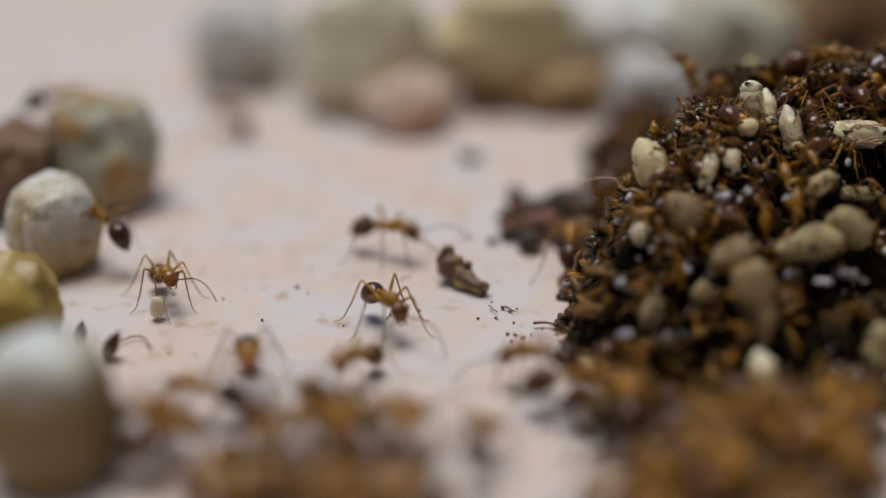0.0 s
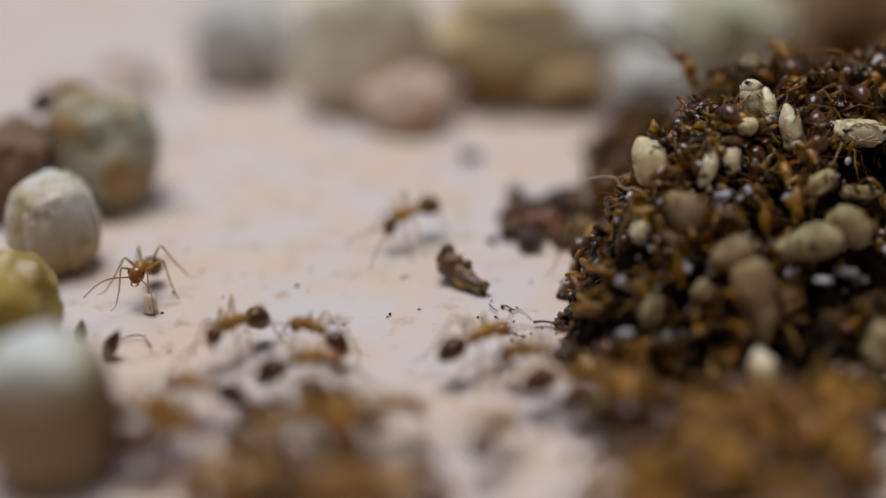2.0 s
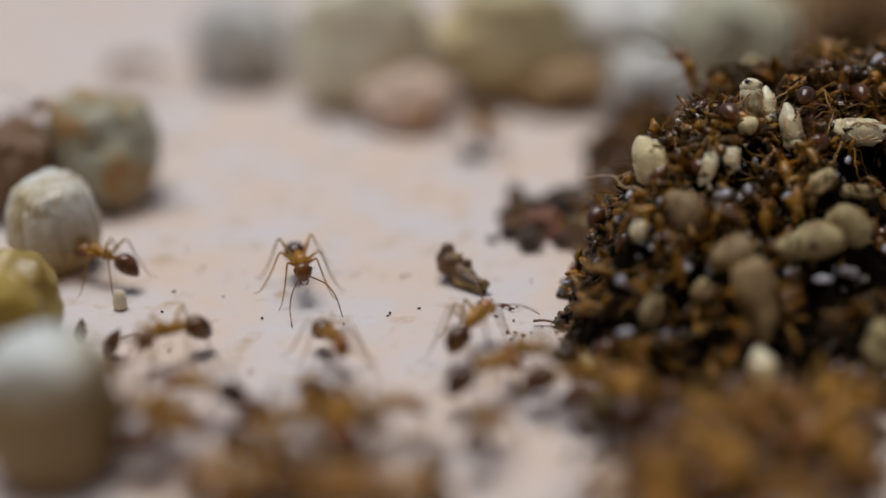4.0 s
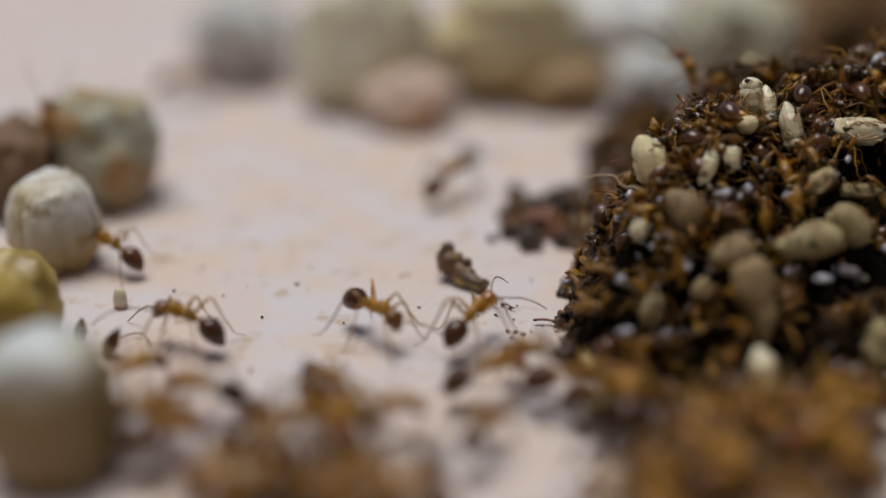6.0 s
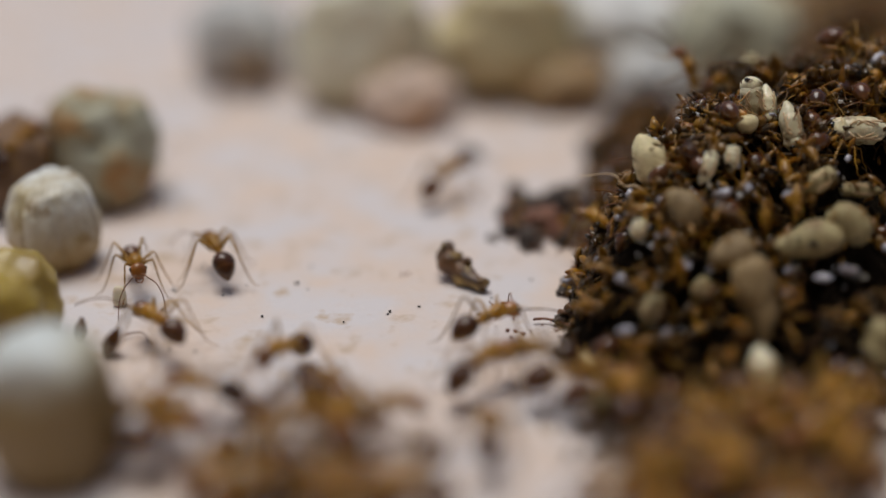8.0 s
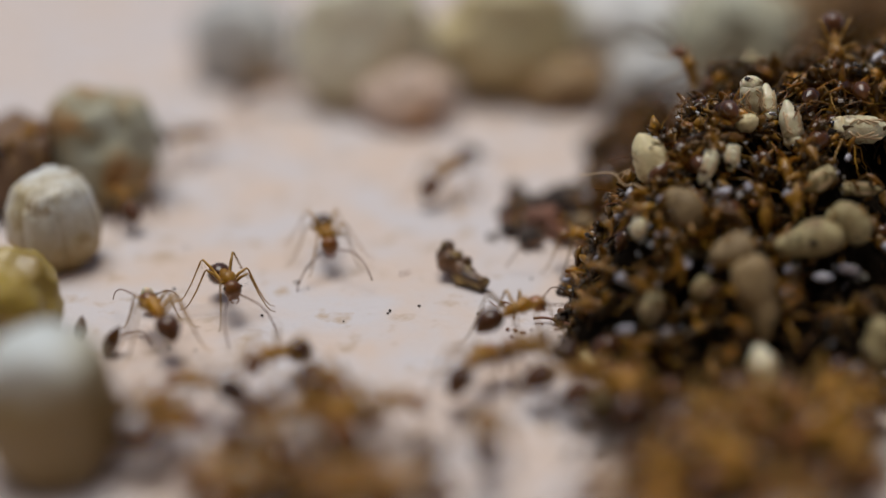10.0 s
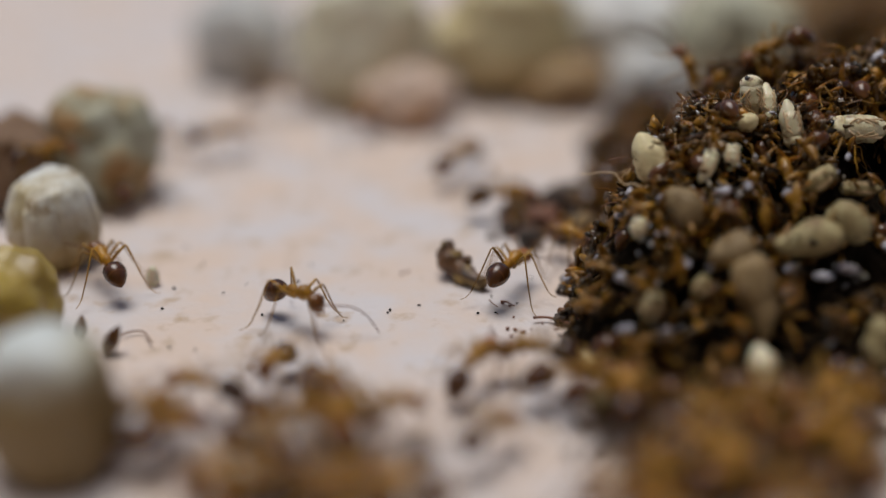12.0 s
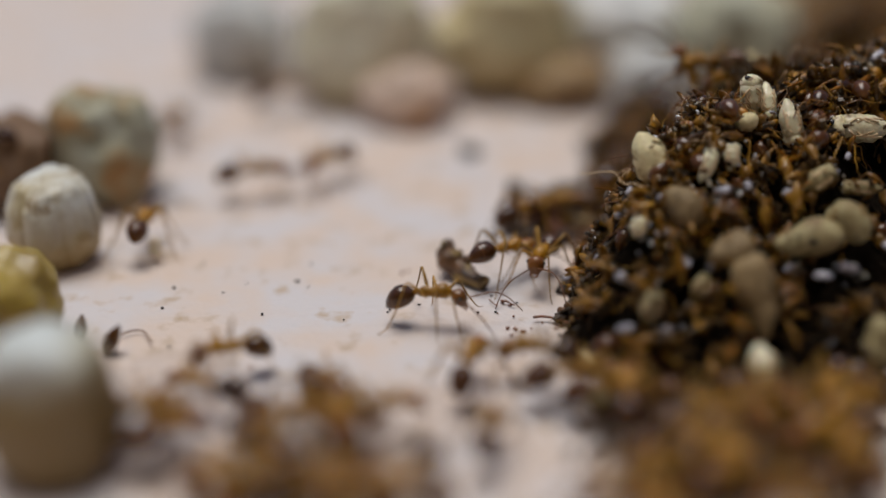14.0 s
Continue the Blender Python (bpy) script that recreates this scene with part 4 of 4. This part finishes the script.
def stride(ant, times, moved, seed, tilts):
    """Swing legs in two tripods by the way that is covered, and let the feelers play."""
    legs = [o for o in ant.children if o.name.startswith("leg")]
    head = [o for o in ant.children if o.name.startswith("head")][0]
    r = random.Random(seed)
    phase = [0.0]
    for d in moved[1:]:
        phase.append(phase[-1] + min(2.6, d * 2 * math.pi / 3.2))
    for j, leg in enumerate(legs):
        side, place = 1 if j < 3 else -1, j % 3
        x, yaw, reach, _ = LEGS[place]
        first = math.pi * ((place + (0 if side > 0 else 1)) % 2)
        twist, rows = r.uniform(-7, 7), []
        ahead = x + 2.4 * reach * math.cos(radians(yaw))
        for t, ph, d, tilt in zip(times, phase, moved, tilts):
            go_on = min(1.0, d / 0.25)
            swing = 17 * math.sin(ph + first) * (0.35 + 0.65 * go_on)
            up = 12 * max(0.0, math.cos(ph + first)) * go_on
            up -= math.degrees(ahead * math.sin(radians(tilt)) / (2.4 * reach))      # feet stay on the floor
            rows.append((t, at(x, 0.14 * side, SEAT, 0, -up, (yaw - swing + twist) * side)))
        walk(leg, rows)
    for j, feeler in enumerate(o for o in head.children if o.name.startswith("antenna")):
        base, rows = feeler.matrix_basis.copy(), []
        for t in times[::2]:
            rows.append((t, base @ pose(0, 0, 0, 0, 14 * math.sin(2.3 * t + seed + 2 * j), 16 * math.sin(1.7 * t + seed * 2 + j))))
        if times[-1] != times[::2][-1]:
            rows.append((times[-1], rows[-1][1]))
        walk(feeler, rows)


def go(ant, rows, seed=[0]):
    """Walk an ant over the floor: seconds, x, y in mm, heading in degrees, and a height and pitch where it climbs."""
    seed[0] += 1
    full = [tuple(r) + (0.0,) * (6 - len(r)) for r in rows]
    placed, moved, tilts, last = [], [], [], None
    for t in STEPS:
        x, y, h, z, lift = glide(full, t)
        floor = z if z else max(0.0, heap(x, y) - 0.2)
        rise = lift
        placed.append((t, at(x, y, floor, 0, -rise, h)))
        tilts.append(0.0 if z else rise)
        moved.append(0.0 if last is None else math.hypot(x - last[0], y - last[1]) + abs(h - last[2]) * 0.012)
        last = (x, y, h)
    walk(ant, placed)
    stride(ant, STEPS, moved, seed[0], tilts)


def fidget(ant, seed, reach=0.4, turn=14):
    """A small shuffle on the spot."""
    r = random.Random(seed)
    base = ant.matrix_basis.copy()
    base = Matrix.LocRotScale(base.translation, base.to_quaternion(), None)
    rows = []
    for t in (0.0, 1.7, 3.1, 4.6, 6.3, 7.7, 9.4, 11.2, 12.6, 14.0):
        rows.append((t, base @ at(r.gauss(0, reach), r.gauss(0, reach), 0, 0, 0, r.gauss(0, turn))))
    walk(ant, rows)


def motions():
    go(movers['larva_bearer'], [(0, -16.1, 80.4, -66, 0, 20), (0.5, -16.4, 80.5, -72, 0, 19), (1, -16.5, 80.4, -68, 0, 19), (1.5, -16.6, 80.7, -46, 0, 20), (1.8, -17.2, 80.1, -75, 0, 20), (2, -17.7, 81.0, -96, 0, 17), (2.5, -20.5, 81.4, -151, 0, 4), (3, -20.6, 82.3, -189, 0, 1), (5.3, -20.3, 84.3, -219, 0, 11), (5.5, -20.4, 84.7, -213, 0, 12), (6.5, -20.7, 85.2, -212, 0, 16), (7, -20.2, 82.6, -199, 0, 2), (7.3, -19.1, 82.3, -117, 0, 14), (7.5, -18.6, 82.0, -95, 0, 14), (8, -18.2, 81.8, -72, 0, 8), (8.2, -18.1, 81.8, -71, 0, 7), (8.8, -19.4, 84.2, -227, 0, -10), (9.6, -21.0, 90.2, -240, 0, 11), (10.5, -20.9, 93.5, -246, 0, 7), (11.5, -21.6, 93.8, -240, 0, 5), (12.5, -22.6, 95.2, -232, 0, 6), (14, -24.1, 97.3, -235, 0, -4)])
    go(movers['wanderer'], [(0, -3.1, 77.0, -61, 0, 5), (0.5, -3.9, 74.9, -75, 0, 1), (1, -6.2, 76.2, -126, 0, 1), (1.5, -9.9, 74.9, -132, 0, 7), (2, -11.5, 73.9, -127, 0, 6), (2.5, -12.3, 74.0, -91, 0, 9), (3, -13.8, 73.8, -129, 0, 6), (3.2, -14.1, 73.7, -127, 0, 10), (5.3, -15.7, 72.0, -161, 0, 2), (5.5, -15.3, 72.0, -159, 0, 2), (6, -14.5, 75.0, -207, 0, 9), (6.5, -15.0, 78.4, -240, 0, 2), (7, -14.9, 80.5, -245, 0, 9), (7.5, -13.5, 81.7, -276, 0, 4), (8, -13.8, 84.0, -247, 0, 5), (8.2, -13.8, 84.2, -247, 0, 2), (8.8, -14.0, 84.0, -243, 0, 2), (9.3, -13.3, 81.7, -290, 0, -12), (9.8, -12.5, 79.6, -422, 0, 11), (10.3, -12.3, 78.5, -433, 0, 4), (10.5, -12.2, 78.5, -432, 0, 4), (11, -11.8, 78.3, -416, 0, 2), (11.5, -10.8, 78.8, -389, 0, 6), (12, -8.1, 77.1, -402, 0, 6), (12.5, -6.0, 73.7, -431, 0, 8), (13, -5.7, 73.6, -427, 0, 6), (13.2, -5.4, 74.6, -409, 0, 12), (13.5, -4.4, 77.4, -333, 0, -2), (14, -0.5, 77.1, -368, 0, 3)])
    go(movers['edge_walker'], [(0, -20.0, 67.4, 121, 0, -8), (3, -19.6, 67.2, 123, 0, -8), (5, -16.2, 68.5, 19, 0, 2), (6.3, -16.1, 69.1, 43, 0, -3), (7, -13.6, 71.4, 28, 0, 4), (7.5, -13.5, 73.4, 71, 0, 0), (8, -15.7, 74.3, 129, 0, 0), (8.2, -15.7, 74.1, 131, 0, 0), (10.5, -15.9, 75.7, 116, 0, 4), (11, -17.5, 77.8, 126, 0, 4), (11.5, -18.6, 81.0, 115, 0, 4), (12, -20.1, 81.9, 120, 0, 5), (12.5, -19.8, 81.3, 128, 0, 3), (13, -21.2, 82.3, 120, 0, 0), (13.3, -20.4, 83.2, 94, 0, 2), (13.5, -19.6, 83.5, 81, 0, -1), (14, -18.7, 87.4, 88, 0, -2)])
    go(movers['greeter'], [(0, -3.2, 87.2, -26, 0, 7), (0.5, 0.9, 89.8, -5, 0, 4), (1, 1.7, 90.0, -16, 0, 5), (1.2, 1.9, 90.2, -42, 0, 7), (1.5, 1.5, 89.2, 114, 0, 7), (1.8, -0.5, 90.1, 230, 0, 7), (2, -2.1, 89.3, 225, 0, -5), (2.5, -7.6, 85.4, 234, 0, -4), (2.8, -8.6, 83.0, 259, 0, 4), (3, -8.7, 82.6, 263, 0, 4), (3.2, -8.7, 82.5, 264, 0, 4), (4.2, -8.4, 81.7, 288, 0, 6), (5.3, -6.9, 78.4, 311, 0, 1), (5.5, -6.2, 77.7, 314, 0, -5), (6, -3.7, 75.7, 311, 0, 2), (6.5, -2.9, 73.9, 315, 0, 3), (6.8, -4.8, 73.0, 273, 0, 7), (7, -5.9, 72.3, 255, 0, 2), (7.5, -7.5, 70.6, 257, 0, 9), (8, -8.7, 70.5, 242, 0, 15), (8.2, -8.7, 70.5, 243, 0, 16), (10.5, -9.1, 69.5, 232, 0, 12), (11, -9.2, 69.3, 239, 0, 11), (11.5, -8.8, 69.1, 255, 0, 16), (12.5, -8.9, 69.1, 259, 0, 14), (13, -9.1, 69.5, 256, 0, 14), (13.5, -9.6, 70.1, 225, 0, 11), (14, -11.6, 70.5, 215, 0, 9)])
    go(movers['meeter'], [(0, -4.8, 70.7, -123, 0, 16), (0.5, -5.1, 69.5, -132, 0, 16), (1, -6.3, 69.2, -128, 0, 16), (1.5, -5.4, 72.0, -231, 0, -6), (2, -7.0, 73.9, -220, 0, 2), (2.5, -7.7, 75.8, -232, 0, -4), (2.8, -7.6, 78.8, -260, 0, 1), (3, -7.6, 80.0, -266, 0, 0), (3.2, -7.6, 79.9, -265, 0, 1), (3.8, -5.9, 74.4, -423, 0, 6), (4.5, -6.0, 70.0, -426, 0, 12), (5.3, -5.8, 68.5, -418, 0, 13), (8, -5.9, 68.0, -416, 0, 10), (11, -5.8, 67.9, -417, 0, 11), (14, -5.9, 67.7, -416, 0, 13)])
    go(movers['crumb_seeker'], [(0, -1.8, 63.5, 72, 0, 4), (0.5, -1.1, 65.2, 76, 0, 2), (1, 1.1, 69.0, -60, 0, 12), (1.5, 1.6, 69.1, -6, 0, 0), (2, 2.0, 72.5, 41, 0, 2), (2.5, 2.3, 74.4, 55, 0, -1), (3, 2.1, 74.2, 55, 0, 1), (5.3, 1.5, 75.3, 75, 0, 11), (5.5, 1.6, 75.5, 74, 0, 11), (6, 1.9, 75.4, 57, 0, 11), (6.5, 2.2, 75.5, 51, 0, 11), (7, 2.3, 75.7, 56, 0, 10), (7.5, 2.6, 75.0, 40, 0, 8), (8, 2.6, 74.5, 43, 0, 0), (8.2, 2.6, 74.4, 42, 0, 1), (10.5, 4.2, 75.5, 40, 0, -1), (10.8, 3.8, 76.4, 69, 0, -3), (11, 3.3, 76.7, 74, 0, -3), (11.5, 3.0, 78.8, 63, 0, 0), (12, 4.0, 81.1, 63, 0, -2), (12.5, 4.8, 82.5, 70, 0, 0), (13, 4.2, 84.1, 69, 0, -6), (13.5, 4.0, 83.2, 32, 0, -2), (14, 3.7, 83.1, 37, 0, -7)])
    go(movers['heap_visitor'], [(0, 7.9, 86.0, 83, 0, 7), (0.8, 8.3, 85.2, 68, 0, -6), (5, 10.2, 85.2, 60, 0, -7), (10, 8.7, 84.5, 154, 0, 2), (12.5, 8.1, 85.2, 113, 0, -7), (13.2, 8.2, 84.3, 79, 0, -5), (13.5, 7.2, 83.7, 102, 0, 1), (13.8, 6.2, 82.8, 256, 0, 19), (14, 5.9, 82.4, 252, 0, 5)])
    go(movers['runner'], [(0, -10.2, 70.5, -81, 0, 11), (0.5, -9.5, 69.4, -83, 0, 15), (1, -9.2, 68.5, -83, 0, 14), (1.5, -9.0, 69.2, -52, 0, 16), (2, -7.1, 69.8, 18, 0, 1), (2.5, -2.6, 69.5, -19, 0, 8), (3, 2.2, 69.4, 37, 0, 1), (5.5, 2.5, 68.8, 34, 0, -2), (6.5, 2.8, 69.4, 5, 0, 16), (7, 2.5, 69.2, 29, 0, 6), (8, 2.3, 69.9, 44, 0, 5), (8.2, 2.2, 69.8, 44, 0, 5), (10.5, 1.7, 69.4, 63, 0, -2), (11, 1.8, 70.0, 56, 0, 11), (12, 1.9, 70.0, 58, 0, 11), (13, 1.8, 69.7, 60, 0, 5), (14, 1.5, 70.0, 74, 0, 5)])
    go(movers['speck_holder'], [(0, 4.3, 115.8, 58, 0, 13), (3.2, 3.7, 111.2, -77, 0, 3), (4.2, 2.6, 104.0, -95, 0, -1), (5, 0.7, 96.7, 54, 0, 15), (5.5, 0.8, 96.4, 49, 0, 13), (6.5, 0.8, 96.7, 56, 0, 16), (7.5, 0.5, 96.2, 52, 0, 16), (8.2, 0.6, 96.5, 55, 0, 16), (10.5, 0.5, 96.5, 54, 0, 16), (11, 0.3, 96.5, 52, 0, 16), (11.5, -0.1, 96.0, 65, 0, 16), (12, 1.3, 99.4, 55, 0, 9), (12.5, 3.8, 94.0, -46, 0, 13), (14, 7.3, 90.5, 20, 0, 2)])
    go(movers['debris_runner'], [(0, -19.5, 132.8, 135, 0, 12), (8, -16.2, 122.2, 309, 0, 12), (9, -11.4, 101.4, 304, 0, -3), (9.8, -7.5, 86.7, 286, 0, -1), (10.3, -6.6, 84.8, 276, 0, 11), (10.5, -4.7, 88.2, 418, 0, 16), (10.6, -3.9, 89.5, 416, 0, 14), (10.9, -0.3, 92.4, 401, 0, 8), (11, 0.9, 92.0, 388, 0, 14), (11.5, 3.1, 92.4, 393, 0, 4), (12, 4.4, 91.9, 348, 0, 7), (12.5, 5.8, 90.4, 319, 0, 12), (14, 5.4, 89.5, 402, 0, -2)])
    go(movers['back_ant'], [(0, -16.6, 110.0, 134, 0, 16), (0.5, -17.9, 114.4, 120, 0, 16), (1, -21.9, 114.9, 144, 0, 3), (1.5, -24.3, 117.0, 162, 0, 9), (2.5, -27.1, 121.0, 145, 0, 8), (3, -27.8, 123.2, 135, 0, 6), (3.2, -27.9, 123.4, 129, 0, 4), (4.3, -24.0, 119.5, -40, 0, 10), (5.5, -22.3, 118.0, -9, 0, 2), (6, -20.3, 116.8, -11, 0, 6), (6.5, -17.9, 117.9, 22, 0, 8), (7, -16.5, 116.7, 25, 0, 3), (8, -15.8, 117.7, 21, 0, 8), (10.5, -13.2, 113.8, 31, 0, 5), (11, -12.3, 113.0, 24, 0, 7), (12, -12.9, 113.0, 4, 0, 5), (13, -12.6, 112.5, 26, 0, 2), (14, -12.5, 113.2, 36, 0, 0.1)])
    go(movers['left_back_ant'], [(0, -24.5, 98.2, 59, 0, -4), (8.2, -24.3, 97.5, 59, 0, -4), (9, -21.8, 100.2, 47, 0, 5), (10.3, -17.8, 103.2, 30, 0, 0.1), (10.5, -17.6, 103.2, 30, 0, 0.1), (11, -16.7, 103.8, 30, 0, 1), (12, -16.0, 103.4, 31, 0, 0.1), (12.4, -17.4, 101.4, -76, 0, -3), (12.7, -15.0, 98.0, -40, 0, 3), (13, -12.6, 96.5, -20, 0, 9), (13.5, -12.5, 96.5, 2, 0, 5), (14, -12.5, 96.0, 14, 0, 2)])
    go(movers['far_ant'], [(0, -6.8, 122.5, 60, 0, 7), (11, -6.5, 117.4, -56, 0, -1), (12, -5.7, 109.0, -102, 0, 4), (12.5, -7.5, 104.5, -111, 0, 4), (13, -8.9, 100.5, -121, 0, 4), (13.5, -8.3, 98.5, -123, 0, 1), (14, -8.0, 98.2, -128, 0, 3)])
    go(movers['shade_ant'], [(0, -23.6, 102.8, 65, 0, -4), (11.5, -23.1, 102.2, 55, 0, 4), (12.3, -20.0, 104.2, 42, 0, 4), (13, -18.6, 104.5, -89, 0, 5), (13.5, -19.0, 105.2, -92, 0, 5), (14, -19.8, 106.4, -95, 0, 5)])
    go(stone_climber, [(0, -26.1, 100.0, 20, 4.35, 1), (1.5, -25.9, 100.0, 40, 4.55, 1), (2, -25.9, 99.0, 60, 4.85, 1), (2.5, -26.8, 97.0, 200, 4.35, 20), (3.2, -26.6, 96.0, 230, 4.35, 20), (5.5, -26.1, 96.0, 95, 4.75, 60), (6, -26.1, 96.0, 95, 4.75, 60), (6.5, -26.5, 95.0, 80, 4.05, 50), (7, -27.2, 95.0, 140, 3.05, 30), (8.2, -26.9, 94.0, 40, 3.45, 30), (10.5, -26.8, 94.0, 30, 3.25, 20), (11.5, -26.2, 93.0, 20, 2.65, 10), (12, -25.5, 93.0, 10, 2.65, 10), (12.5, -26.7, 93.0, 170, 2.85, 10), (13, -27.8, 93.0, 180, 3.05, 1), (13.5, -28.9, 93.0, 180, 3.65, 1), (14, -30.3, 93.0, 180, 3.65, 1)])
    go(tooth_climber, [(0, -21.6, 86.0, 148, 1.65, 22), (0.3, -23.2, 87.0, 130, 2.25, 30), (0.5, -24.9, 89.0, 140, 2.35, 30), (0.8, -27.3, 92.0, 170, 1.85, 1), (1.2, -30.2, 94.0, 180, 1.05, 1), (14, -31.3, 95.0, 180, 0.65, 1)])
    go(top_ant, [(0, 23.7, 90.8, 12, 10.0, 4), (1, 22.5, 91.7, 60, 10.0, 10), (1.5, 21.0, 91.5, 92, 10.0, 12), (3, 21.4, 91.4, 100, 9.9, 12), (5.5, 27.7, 89.8, 10, 10.4, 5), (7, 26.2, 89.1, -12, 10.5, -5), (8.2, 24.6, 89.2, -32, 10.9, -20), (9.4, 23.9, 89.5, -75, 11.2, -30), (10.5, 23.5, 90.0, -110, 11.4, -38), (11, 22.5, 89.9, -130, 11.2, -36), (11.5, 21.7, 90.2, -155, 10.8, -28), (12, 20.9, 90.7, -172, 10.4, -22), (13, 18.8, 91.5, -180, 9.7, -10), (14, 16.8, 92.2, -180, 8.8, -6)])
    walk(larva, [(0.0, at(-16.45, 78.60, 0.20)), (0.5, at(-16.81, 79.58, 0.35)), (1.0, at(-16.90, 79.68, 0.65)), (1.5, at(-16.93, 79.51, 0.35)),
                 (1.8, at(-16.99, 79.36, 0.05)), (2.0, at(-16.98, 79.30, 0.00)), (2.5, at(-17.83, 79.31, 0.05)), (3.0, at(-18.84, 79.60, 0.00)),
                 (5.5, at(-18.84, 79.74, 0.00)), (8.2, at(-18.91, 79.96, 0.00)), (9.8, at(-17.38, 78.82, 0.45)), (10.5, at(-16.28, 78.87, 0.15)),
                 (11.0, at(-15.93, 79.12, 0.05)), (11.5, at(-15.74, 80.59, 0.05)), (11.8, at(-16.75, 81.65, 0.05)), (12.0, at(-17.40, 82.44, 0.00)),
                 (13.5, at(-17.41, 82.30, 0.00)), (14.0, at(-17.82, 85.83, 0.35))])
    for k, ob in enumerate(swarm):
        if k % 6 == 0:
            fidget(ob, k)
    for k, ob in enumerate(crowd):
        if k % 7 == 0:
            fidget(ob, k + 500, 0.3, 10)


motions()
